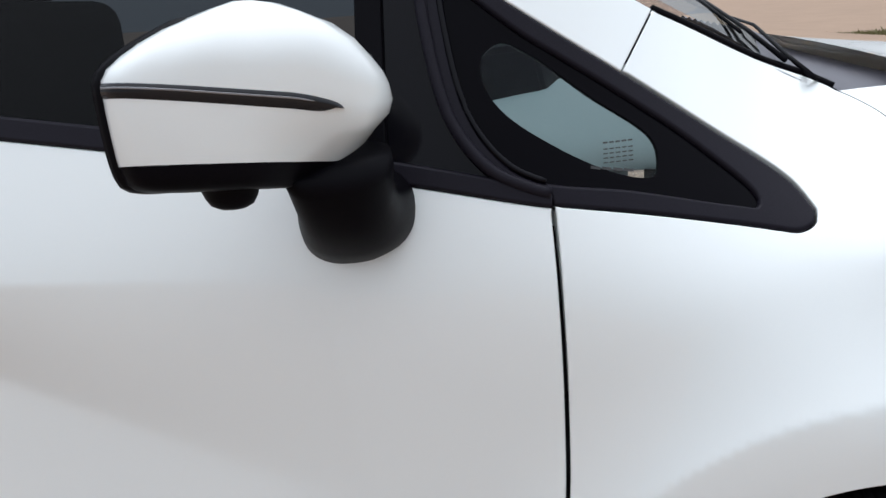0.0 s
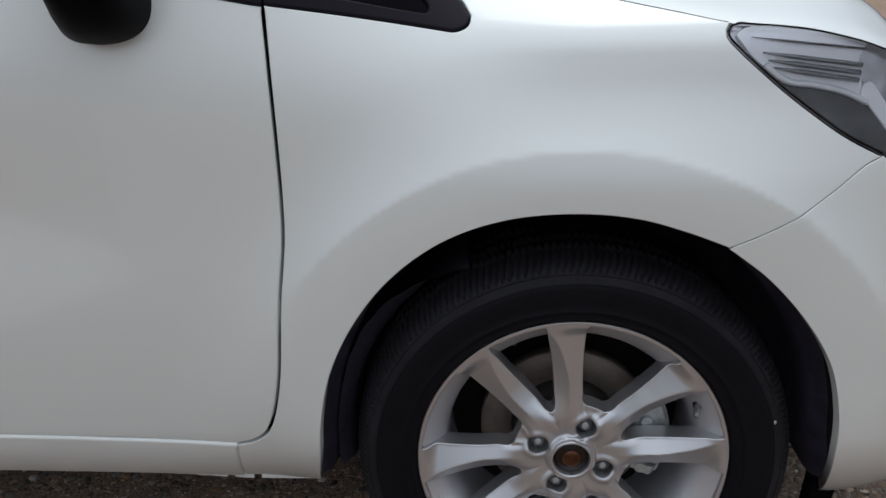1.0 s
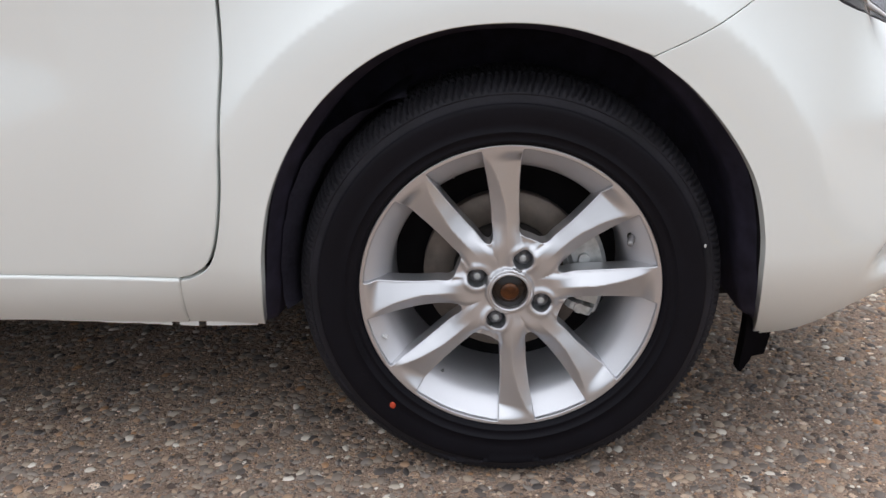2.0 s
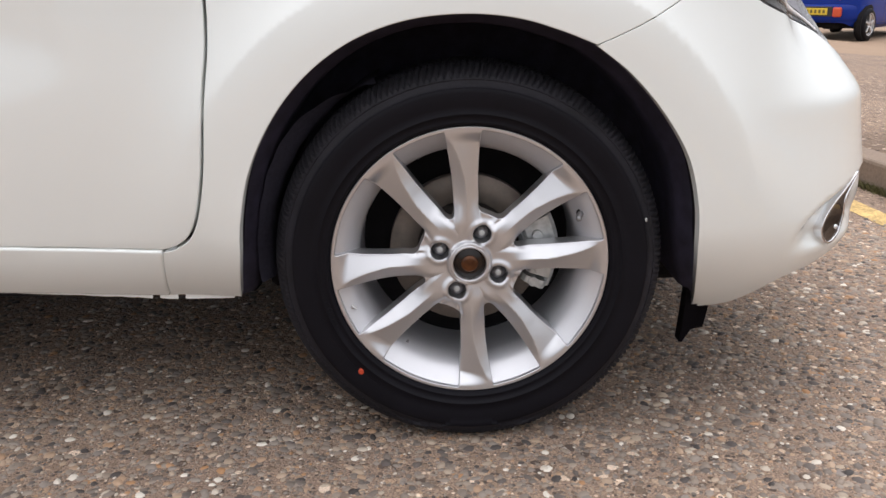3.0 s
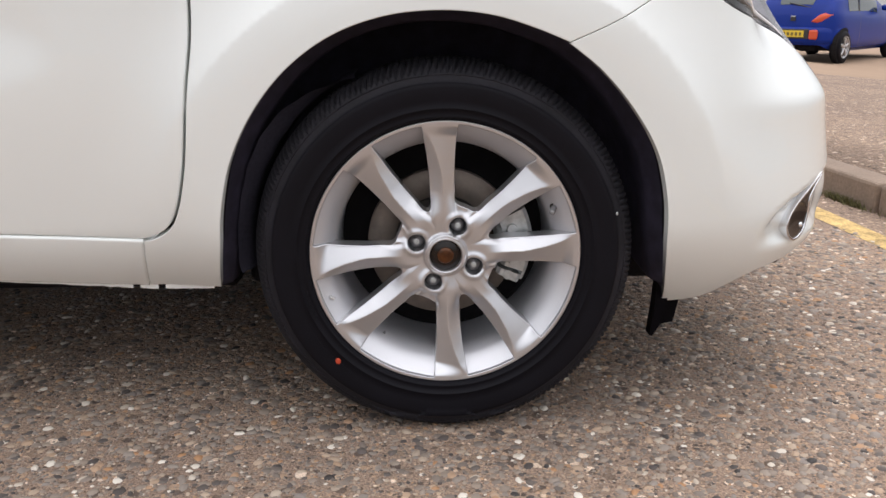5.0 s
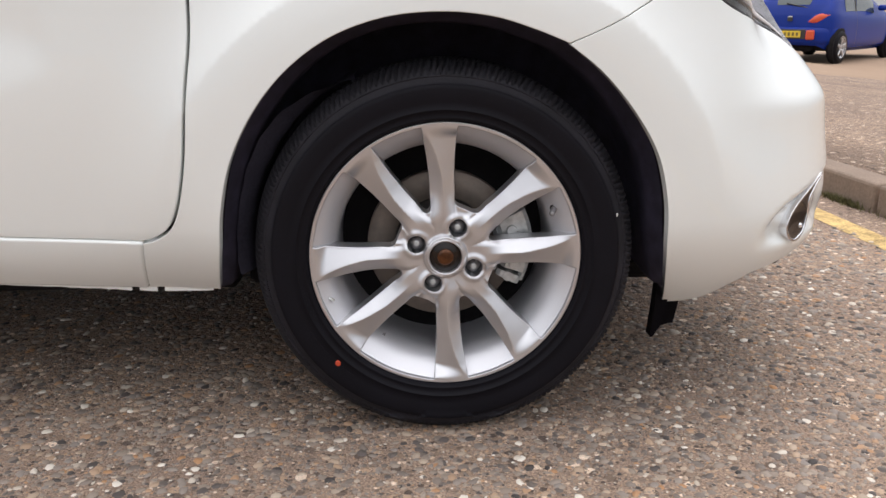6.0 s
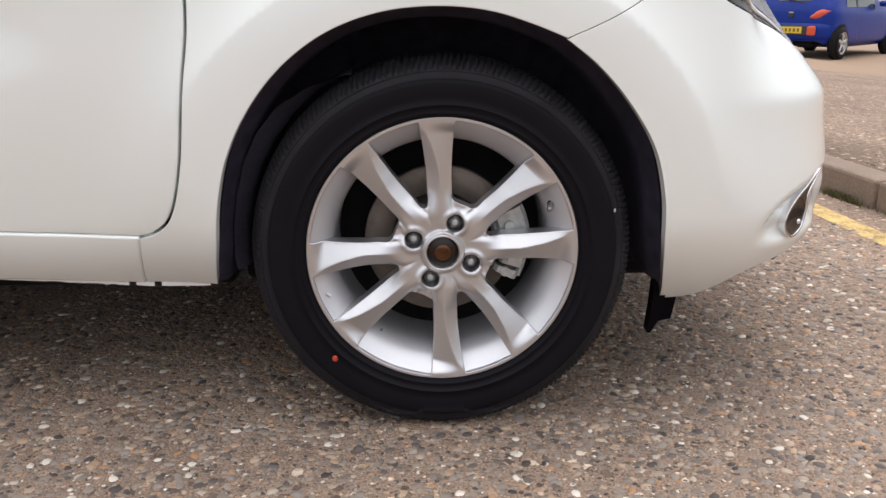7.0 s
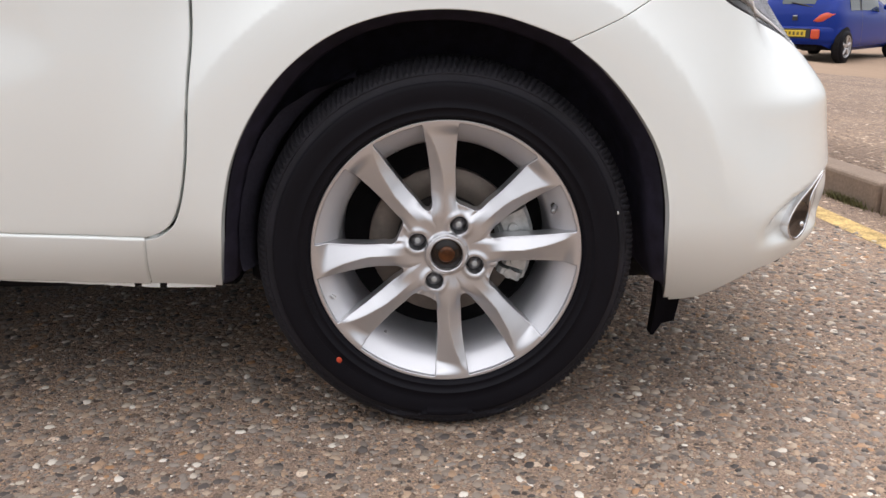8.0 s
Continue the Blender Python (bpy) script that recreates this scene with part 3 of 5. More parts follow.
BELT = spline([(-1.36, 1.070), (-0.9, 1.012), (-0.515, 0.956), (-0.372, 0.926)], 0.015)

car = tagged(new("car"), "white pearl compact hatchback with alloy wheels parked on road", "car")

door = sheet("front_door", chain(BELT, GAP, DOOR_LOW, spline([(-1.36, 0.353), (-1.40, 0.7), (-1.36, 1.070)], 0.015)), side, PAINT, car, gap=0.0052, grid=0.011)
sheet("sill", chain(SILL_LOW, SILL_JOINT[::-1], DOOR_LOW, spline([(-1.36, 0.353), (-1.5, 0.356), (-1.5, 0.266)], 0.015)), side_in(-0.003), PAINT, car, gap=0.0035, edge=0.006)
sheet("front_wing", chain(WING_LOW, ARCH_BACK, SEAM, LAMP_LOW[::-1], HOOD_GAP[::-1] - (0.0, 0.0010), SCREEN_EDGE[::-1], PILLAR_SEAM[::-1], TRIM_TOP[::-1], TRIM_TIP[::-1], TRIM_LOW[::-1], GAP, SILL_JOINT), side, PAINT, car, gap=0.0032, grid=0.008, edge=0.0018)
bumper = sheet(
    "front_bumper",
    chain(ARCH_FRONT[::-1], SEAM + (-0.0003, 0.0007), LAMP_LOW2, spline([(0.80, 0.602), (0.86, 0.590), (0.95, 0.592), (1.15, 0.60), (1.36, 0.605)], 0.015), spline([(1.36, 0.615), (1.36, 0.25)], 0.02), spline([(1.36, 0.25), (1.0, 0.255), (0.76, 0.268), (0.64, 0.250), (0.56, 0.238), (0.48, 0.196), (0.40, 0.188)], 0.012))[::-1],
    side, PAINT, car, gap=0.0012, grid=0.009, edge=0.0012,
)
pillar_low = spline([(-0.305, 1.038), (-0.382, 1.091), (-0.50, 1.172), (-0.70, 1.288), (-0.95, 1.390)], 0.012)
pillar_top = spline([(-0.270, 1.0935), (-0.42, 1.186), (-0.56, 1.272), (-0.75, 1.365), (-0.95, 1.440)], 0.012)
sheet("windscreen_pillar", chain(pillar_low, spline([(-0.95, 1.390), (-0.95, 1.440)]), pillar_top[::-1], PILLAR_SEAM[::-1]), side, PAINT, car, gap=0.002)

# Dark structure behind the gaps.
sheet("inner_panel", chain(spline([(-1.34, 0.37), (-0.43, 0.36), (-0.40, 0.28), (-0.375, 0.30)], 0.02), spline([(-0.36, 0.385), (-0.33, 0.48), (-0.25, 0.61), (-0.10, 0.69), (0.0, 0.70), (0.14, 0.675), (0.20, 0.655), (0.33, 0.715), (0.25, 0.79), (0.16, 0.86), (0.05, 0.89), (-0.1, 0.87), (-0.37, 0.90), (-1.34, 1.02)], 0.02)), side_in(0.022), UNDER, car, grid=0.04, depth=0.004)

# ---- arch liner, mud flap, underside ----
arch_line = np.vstack([ARCH_BACK, ARCH_FRONT[1:]])


def liner():
    rows = [(0.004, 0.004), (0.035, 0.006), (0.06, -0.012), (0.10, -0.016), (0.27, -0.014)]
    verts, faces, k = [], [], len(rows) + 1
    for u, z in arch_line:
        p = side(u, z)
        out = np.array([u, z - AXLE])
        out = out / np.hypot(*out)
        for deep, grow in rows:
            low = 0.232 if deep > 0.05 and u > 0 else 0.0
            verts.append((p[0] + out[0] * grow, max(p[1] + 0.006 + deep * 0.3, deep - 0.012), max(low, z + out[1] * grow)))
        verts.append((p[0] * 0.3, 0.262, AXLE + (z - AXLE) * 0.3))
    for i in range(len(arch_line) - 1):
        for j in range(k - 1):
            faces.append((i * k + j, i * k + j + 1, i * k + k + j + 1, i * k + k + j))
    made = mesh_object("arch_liner", verts, faces, LINER, car, "black felted wheel arch liner", True)
    made.data.materials.append(UNDER)
    for i, poly in enumerate(made.data.polygons):
        poly.material_index = 1 if i % (k - 1) == 0 else 0
    return made


liner()
FELT = grain(principled("grey arch felt", (0.040, 0.038, 0.055), 0.85, Specular_IOR_Level=0.2), 160, 0.4, 0.7, 0.0006, 0.1, 5.0, 12)


def felt_panel():
    """The pale felt behind the wheel, its front edge stepped back from the lip."""
    verts, faces, n, m = [], [], 40, 8
    for i in range(n + 1):
        a = radians(116 + 70 * i / n)
        r = float(np.interp(math.degrees(a), [116, 124, 132, 140, 149, 157, 165, 186], [0.306, 0.318, 0.330, 0.338, 0.3385, 0.335, 0.331, 0.328]))
        for k in range(m + 1):
            deep = max(0.0, k - 4) / (m - 4)
            rr = r + 0.004 - (r - 0.312) * min(1.0, k / 4) + 0.001 * math.sin(a * 40)
            verts.append((rr * math.cos(a), 0.040 + 0.028 * min(1.0, k / 4) + 0.16 * deep, AXLE + rr * math.sin(a)))
    k = m + 1
    for i in range(n):
        for j in range(m):
            faces.append((i * k + j, i * k + k + j, i * k + k + j + 1, i * k + j + 1))
    return mesh_object("arch_felt", verts, faces, FELT, car, "dark grey felt panel behind the wheel")


felt_panel()


def prism(outline, y0, y1):
    """An outline in x and z drawn out along y."""
    bm = bmesh.new()
    a = [bm.verts.new((x, y0, z)) for x, z in outline]
    b = [bm.verts.new((x, y1, z)) for x, z in outline]
    bm.faces.new(a)
    bm.faces.new(b[::-1])
    for i in range(len(a)):
        j = (i + 1) % len(a)
        bm.faces.new((a[i], b[i], b[j], a[j]))
    return bm


part("mud_deflector", prism([(0.358, 0.30), (0.372, 0.30), (0.383, 0.25), (0.389, 0.21), (0.386, 0.175), (0.378, 0.148), (0.366, 0.128), (0.361, 0.128), (0.363, 0.150), (0.366, 0.18), (0.368, 0.22), (0.364, 0.26)], 0.075, 0.10), TRIM, car, "black rubber deflector hanging before the tyre")
part("deflector_bracket", prism([(0.384, 0.195), (0.420, 0.193), (0.416, 0.168), (0.411, 0.141), (0.396, 0.138), (0.378, 0.133)], 0.108, 0.14), TRIM, car)
# second, lower slab is added to hold light off the road below
floor_b = join(box((2.1, 1.50, 0.06), (-1.50, CENTRE, 0.277), 0.01, 1), box((2.17, 1.16, 0.10), (-1.465, CENTRE, 0.222), 0.01, 1))
part("underbody", floor_b, UNDER, car)
# second, larger slab is added to block light from the front
part("engine_tray", join(box((0.30, 1.20, 0.05), (0.50, CENTRE, 0.235), 0.01, 1), box((0.98, 1.04, 0.05), (0.12, CENTRE, 0.185), 0.01, 1)), UNDER, car)


def inner_well():
    b = join(box((1.0, 0.02, 0.55), (0.0, 0.285, 0.55)), box((0.02, 1.1, 0.55), (-0.44, CENTRE, 0.55)))
    return part("inner_wheel_housing", b, UNDER, car)


inner_well()

# sill pinch weld
flange_rng = random.Random(8)
flange = bmesh.new()
for x0, x1 in ((-1.48, -0.510), (-0.498, -0.469), (-0.457, -0.378)):
    xs = np.linspace(x0, x1, max(3, int((x1 - x0) / 0.012)))
    low = [(x, float(np.interp(x, [-1.5, -0.72, -0.48, -0.38], [0.261, 0.2525, 0.2375, 0.2365])) + flange_rng.uniform(-0.0008, 0.0008)) for x in xs]
    flange = join(flange, prism(low + [(x1, 0.275), (x0, 0.275)], 0.0445, 0.0475))
part("sill_seam", flange, PAINT, car, "white welded flange below the sill")

# ---- bonnet, screen, roof, far side ----
edge_line = np.vstack([side(*p) for p in np.vstack([HOOD_GAP, LAMP_TOP[1:]])])


def bonnet():
    n, m = len(edge_line), 40
    s = np.r_[0, np.cumsum(np.linalg.norm(np.diff(edge_line, axis=0), axis=1))]
    s = s / s[-1]
    verts, faces = [], []
    for i in range(n):
        e = edge_line[i]
        a = s[i]
        mx = 0.055 + 0.625 * a ** 0.95
        mz = 1.008 - 0.05 * a - 0.22 * a**3
        for j in range(m + 1):
            b = (j / m) ** 1.2
            bx = b + (1 - a) ** 3 * ((1 - (1 - b) ** 20) - b)
            x = e[0] + (mx - e[0]) * bx
            y = e[1] + 0.006 + (CENTRE - e[1] - 0.006) * b
            z = e[2] + (mz - e[2]) * (1 - (1 - b) ** 2.2)
            z += 0.016 * math.exp(-(((b - 0.25) / 0.10) ** 2)) * (1 - a) * float(ease(0.0, 0.16, a)) - 0.004 * math.exp(-b * 60) - 0.006 * math.exp(-(((b - 0.06) / 0.06) ** 2)) * (1 - a) ** 8
            verts.append((x, y, z))
    k = m + 1
    for i in range(n - 1):
        for j in range(m):
            faces.append((i * k + j, i * k + k + j, i * k + k + j + 1, i * k + j + 1))
    h = len(verts)
    both = verts + [(x, 2 * CENTRE - y, z) for x, y, z in verts]
    both_faces = faces + [tuple(h + q for q in f[::-1]) for f in faces]
    return mesh_object("bonnet", both, both_faces, PAINT, car)


bonnet()
sheet("grille", chain(spline([(0.845, 0.60), (0.95, 0.598), (1.15, 0.605), (1.36, 0.61)], 0.02), spline([(1.36, 0.61), (1.36, 0.70)], 0.02), spline([(1.36, 0.70), (1.1, 0.69), (0.845, 0.66)], 0.02), spline([(0.845, 0.66), (0.845, 0.60)], 0.02)), side_in(0.012), TRIM, car, grid=0.03, depth=0.02, label="black grille panel")
# black tube added in the bonnet gap to give it the dark of depth
tube("bonnet_gap_fill", [(p[0], p[1] + 0.003, p[2] - 0.006) for p in edge_line[: len(HOOD_GAP) - 2]], 0.0028, TRIM, car, n=6)


def screen_point(a, b):
    """On the windscreen: a from the edge (0) to the middle (1), b from the foot (0) to the roof (1)."""
    u = -0.150 - 0.80 * b
    z = 1.034 + 0.406 * b**0.92
    e = side(u, z)
    y = e[1] + 0.004 + (CENTRE - e[1]) * a
    bow = 1 - (1 - a) ** 2
    return (e[0] + 0.045 * bow, y, z + 0.03 * bow)


def half_sheet(name, fn, n, m, mat, label=""):
    verts = [fn(i / n, j / m) for j in range(m + 1) for i in range(n + 1)]
    faces = [(j * (n + 1) + i, j * (n + 1) + i + 1, (j + 1) * (n + 1) + i + 1, (j + 1) * (n + 1) + i) for j in range(m) for i in range(n)]
    h = len(verts)
    verts = verts + [(x, 2 * CENTRE - y, z) for x, y, z in verts]
    faces = faces + [tuple(h + q for q in f[::-1]) for f in faces]
    return mesh_object(name, verts, faces, mat, car, label)


screen = half_sheet("windscreen", screen_point, 20, 16, GLASS, "raked windscreen glass")
screen.visible_shadow = False


tube("screen_seal", [side(u, z, 0.0) + (0.0, 0.007, 0.0) for u, z in SCREEN_EDGE], 0.0038, TRIM, car, "black rubber strip beside the windscreen", 8)
# black tube added behind the pillar joint, in place of its shade
tube("pillar_joint", [side(u, z, 0.005) for u, z in PILLAR_SEAM[1:-1]], 0.003, TRIM, car, n=6)


def cowl(x, y):
    """The plastic panel under the screen: low under the bonnet's rear edge, rising to the glass."""
    x, y = np.asarray(x, float), np.asarray(y, float)
    y = CENTRE - np.abs(y - CENTRE)
    at_edge = np.interp(-x, [0.0, 0.071, 0.10, 0.153, 0.19], [0.962, 0.976, 0.993, 1.020, 1.036])
    at_mid = np.interp(-x, [0.0, 0.03, 0.105, 0.20], [0.978, 0.985, 1.046, 1.10])
    b = ease(0.10, 0.50, y)
    ribs = 0.0022 * np.sin(y * 90) * ease(0.26, 0.4, y) * ease(0.04, 0.06, -x)
    return np.stack([x, y, at_edge * (1 - b) + at_mid * b + ribs], -1)


def cowl_half(flip):
    us = np.linspace(0, 1, 60)
    verts, faces, n = [], [], 22
    for q in us:
        y = 0.209 + (CENTRE - 0.209) * q**1.6
        front = -0.082 + 0.163 * float(ease(0.209, 0.33, y))
        back = -0.165 + 0.055 * (1 - (1 - q) ** 2)
        for k in range(n + 1):
            x = back + (front - back) * k / n
            p = cowl(x, y)
            verts.append((p[0], 2 * CENTRE - p[1] if flip else p[1], p[2]))
    k = n + 1
    for i in range(len(us) - 1):
        for j in range(n):
            f = (i * k + j, i * k + j + 1, i * k + k + j + 1, i * k + k + j)
            faces.append(f if flip else f[::-1])
    return verts, faces


def cowl_panel():
    v0, f0 = cowl_half(False)
    v1, f1 = cowl_half(True)
    return mesh_object("cowl_panel", v0 + v1, f0 + [tuple(len(v0) + q for q in f) for f in f1], COWL, car, "dull grey-black plastic panel below the windscreen")


cowl_panel()


def roof_point(a, b):
    u = -0.95 - 1.95 * b
    z = 1.44 + 0.06 * math.sin(math.pi * min(1, b * 0.7 + 0.1)) - 0.12 * b * b
    e = side(max(u, -3.0), min(z, 1.42))
    return (u, e[1] + (CENTRE - e[1]) * a, z + 0.035 * (1 - (1 - a) ** 2))


half_sheet("roof", roof_point, 14, 16, PAINT)


def closing_panels():
    """The rear part of this side, the whole far side and the tail, plain."""
    zs = list(np.linspace(0.27, 1.0, 24))
    us = list(np.linspace(-1.41, -3.0, 30))
    verts, faces = [], []

    def grid(ul, zl, flip):
        k0 = len(verts)
        for u in ul:
            for z in zl:
                p = side(u, z)
                verts.append((p[0], 2 * CENTRE - p[1] if flip else p[1], z))
        k = len(zl)
        for i in range(len(ul) - 1):
            for j in range(k - 1):
                c = [(ul[i] + ul[i + 1]) / 2, (zl[j] + zl[j + 1]) / 2]
                if math.hypot(c[0] + 2.6, c[1] - AXLE) < 0.37 or (flip and math.hypot(c[0], c[1] - AXLE) < 0.37):
                    continue
                faces.append((k0 + i * k + j, k0 + i * k + j + 1, k0 + i * k + k + j + 1, k0 + i * k + k + j))

    grid(us, zs, False)
    grid(list(np.linspace(0.7, -3.0, 75)), [z for z in zs if z < 0.9], True)
    grid(list(np.linspace(1.36, 0.7, 12)), [z for z in zs if z < 0.62], True)
    k0 = len(verts)
    for z in np.linspace(0.3, 1.4, 8):
        p = side(-3.0, min(z, 1.4))
        verts.append((-3.0 - 0.1 * math.sin(z * 2.2), p[1], z))
        verts.append((-3.0 - 0.1 * math.sin(z * 2.2), 2 * CENTRE - p[1], z))
    for i in range(7):
        faces.append((k0 + 2 * i, k0 + 2 * i + 1, k0 + 2 * i + 3, k0 + 2 * i + 2))
    return mesh_object("rear_body", verts, faces, PAINT, car)


closing_panels()

# ---- side windows and black trims ----
window_line = spline([(-0.95, 1.375), (-0.70, 1.275), (-0.55, 1.190)], 0.02)
sheet("door_window", chain(spline([(-1.36, 1.055), (-0.9, 0.997), (-0.545, 0.948)], 0.02), spline([(-0.545, 0.948), (-0.547, 1.1), (-0.55, 1.190)], 0.02), window_line[::-1], spline([(-0.95, 1.375), (-1.33, 1.40), (-1.36, 1.055)], 0.03)), side_in(0.012), DARKGLASS, car, grid=0.04, depth=0.004, label="dark tinted front door glass").visible_shadow = False
sheet("belt_strip", chain(spline([(-1.36, 1.072), (-0.9, 1.014), (-0.515, 0.958), (-0.374, 0.928)], 0.015), spline([(-0.374, 0.928), (-0.378, 0.941)]), spline([(-0.378, 0.941), (-0.53, 0.974), (-0.9, 1.030), (-1.36, 1.089)], 0.015)), side_in(-0.003), STRIP, car, grid=0.012, depth=0.02, edge=0.004, label="dull black rubber belt strip")
sheet("window_frame", chain(spline([(-0.552, 0.955), (-0.528, 0.957)]), spline([(-0.528, 0.957), (-0.530, 1.10), (-0.531, 1.186)], 0.012), spline([(-0.531, 1.186), (-0.552, 1.195)]), spline([(-0.552, 1.195), (-0.552, 0.955)], 0.012)), side_in(-0.001), TRIM, car, grid=0.012, depth=0.02)
RUBBER_LINE = [(-0.495, 1.165), (-0.488, 1.098), (-0.465, 1.009), (-0.430, 0.963), (-0.395, 0.944), (-0.375, 0.937)]
rub = spline(RUBBER_LINE)
sheet("corner_film", chain(spline([(-0.528, 0.957), (-0.385, 0.936)], 0.012), rub[::-1], spline([(-0.495, 1.165), (-0.530, 1.187)]), spline([(-0.530, 1.187), (-0.528, 0.957)], 0.02)), side_in(0.006), GLOSSBLACK, car, grid=0.02, depth=0.008, label="glossy black door corner panel")
tube("door_seal", [side(u, z, -0.001) for u, z in rub], 0.006, STRIP, car)
tube("window_seal", [side(u + 0.016 + 0.006 * (z - 0.95), z + 0.003, 0.002) for u, z in rub[:-3]], 0.0035, GLOSSBLACK, car)

QUARTER = chain(TRIM_LOW, TRIM_TIP, TRIM_TOP, pillar_low[: int(len(pillar_low) * 0.33)], spline([(-0.50, 1.170), (-0.495, 1.165)]), rub, spline([(-0.375, 0.937), (-0.372, 0.926)]))
INNER = spline([(-0.392, 0.947), (-0.30, 0.929), (-0.20, 0.9075), (-0.178, 0.905), (-0.176, 0.915), (-0.230, 0.966), (-0.31, 1.025), (-0.39, 1.080), (-0.468, 1.133), (-0.472, 1.09), (-0.452, 1.012), (-0.424, 0.969)], 0.006, True)
TEAL = spline([(-0.437, 1.060), (-0.419, 1.074), (-0.394, 1.063), (-0.337, 1.019), (-0.278, 0.974), (-0.2725, 0.956), (-0.2765, 0.940), (-0.290, 0.940), (-0.314, 0.947), (-0.36, 0.970), (-0.417, 1.011), (-0.435, 1.038)], 0.006, True)
quarter = sheet("quarter_window", QUARTER, side_in(0.0), STRIP, car, holes=[INNER], grid=0.01, gap=0.003, depth=0.012, edge=0.004, label="black trimmed triangular quarter window")
grow = lambda loop, d: shrink(loop if area2(loop) > 0 else loop[::-1], -d)
sheet("window_border", grow(INNER, 0.004), side_in(0.007), FRIT, quarter, holes=[TEAL], grid=0.015, depth=0.004, edge=0.0005, label="glossy black printed border")
pane = sheet("pane", grow(TEAL, 0.002), side_in(0.0085), GLASS, quarter, grid=0.02, depth=0.004, edge=0.0005, label="pale tinted glass")
pane.visible_shadow = False


def window_marks():
    """Small unreadable print on the quarter glass, as plain bars."""
    b = bmesh.new()
    rows = [(0.0, 0.030, 0.0016), (-0.0055, 0.036, 0.0012), (-0.0095, 0.034, 0.0012), (-0.0135, 0.036, 0.0012), (-0.0175, 0.030, 0.0012)]
    for dz, w, h in rows:
        n = int(w / 0.006)
        for q in range(n):
            u0 = -0.325 + q * 0.006
            cs = [side(u0 + du, 0.974 + dz + ddz, 0.0068) for du, ddz in ((0, 0), (0.0046, 0), (0.0046, h), (0, h))]
            b.faces.new([b.verts.new(c) for c in cs])
    for q in range(4):
        u0 = -0.337 + q * 0.0105
        cs = [side(u0 + du, 0.9535 - 0.0045 * q * 0.4 + ddz, 0.0068) for du, ddz in ((0, 0), (0.009, -0.002), (0.009, 0.0005), (0, 0.0025))]
        b.faces.new([b.verts.new(c) for c in cs])
    return part("glass_print", b, MARK, quarter, "tiny dark print on the glass")


window_marks()

# ---- headlamp ----
LAMP = chain(LAMP_LOW, LAMP_LOW2, LAMP_END, LAMP_TOP[::-1])
headlamp = sheet("headlamp", LAMP, lambda u, z: side(u, z, 0.016 - 0.0115 * ease(0.44, 0.54, u)), HOUSING, car, grid=0.02, gap=0.003, depth=0.002, label="clear headlamp with silver reflector")
lens = sheet("lens", LAMP, side_in(0.001), LENS, headlamp, grid=0.015, gap=0.004, depth=0.003, edge=0.001, label="clear polished lens")
lens.visible_shadow = False
rim = shrink(LAMP if area2(LAMP) > 0 else LAMP[::-1], 0.0025)
rim = np.roll(rim, -int(np.argmax(rim[:, 0])), 0)
tube("lamp_gasket", [side(u, z, 0.004) for u, z in rim if u < 0.43], 0.0013, TRIM, headlamp, n=6)
tube("lower_gasket", [side(u, z, 0.005) for u, z in LAMP_LOW2 + (0.0, 0.003)], 0.0022, GASKET, headlamp, n=6, taper=np.linspace(1.2, 0.35, len(LAMP_LOW2)))
reflector_loop = chain(spline([(0.189, 0.873), (0.206, 0.850), (0.226, 0.834), (0.247, 0.818)]), spline([(0.247, 0.818), (0.279, 0.815), (0.323, 0.803), (0.351, 0.792)]), spline([(0.351, 0.792), (0.344, 0.815), (0.341, 0.842), (0.352, 0.858)]), spline([(0.352, 0.858), (0.278, 0.876), (0.235, 0.881), (0.200, 0.8795), (0.189, 0.873)]))


sheet("reflector", reflector_loop, side_in(0.010), REFLECT, headlamp, grid=0.008, depth=0.006, edge=0.001, label="silver reflector")
for k, mat, wide in ((0, LAMPDARK, 0.0014), (2, GUIDE, 0.0028), (3, GUIDE, 0.0030), (4, GUIDE, 0.0030)):
    u0, u1 = 0.205 + 0.007 * k, 0.348 - 0.002 * k
    pts = []
    for q in range(15):
        u = u0 + (u1 - u0) * q / 14
        pts.append(side(u, 0.8705 - 0.0088 * k - (0.13 + 0.012 * k) * (u - u0), 0.0075))
    tube("reflector_rib", pts, wide, mat, headlamp, n=8, taper=np.clip(np.linspace(0.3, 2.5, 15), 0, 1))
tube("reflector_lip", [side(u, z, 0.0065) for u, z in spline([(0.222, 0.839), (0.236, 0.827), (0.252, 0.8185), (0.279, 0.8145), (0.323, 0.803), (0.351, 0.790)])], 0.0042, REFLECT, headlamp, "bright chrome lip", 8)
sheet("lower_bezel", chain(spline([(0.246, 0.813), (0.29, 0.781), (0.335, 0.751), (0.380, 0.730), (0.42, 0.709)]), spline([(0.42, 0.709), (0.385, 0.75), (0.354, 0.788)]), spline([(0.354, 0.788), (0.323, 0.799), (0.279, 0.811), (0.246, 0.813)])), side_in(0.0085), LAMPDARK, headlamp, grid=0.012, depth=0.004, edge=0.001, label="dark glossy lower bezel")
sheet("bezel", spline([(0.345, 0.80), (0.352, 0.792), (0.385, 0.755), (0.42, 0.722), (0.432, 0.728), (0.40, 0.763), (0.370, 0.800), (0.360, 0.812), (0.350, 0.812)], 0.006, True), side_in(0.007), REFLECT, headlamp, grid=0.006, depth=0.006, edge=0.002)
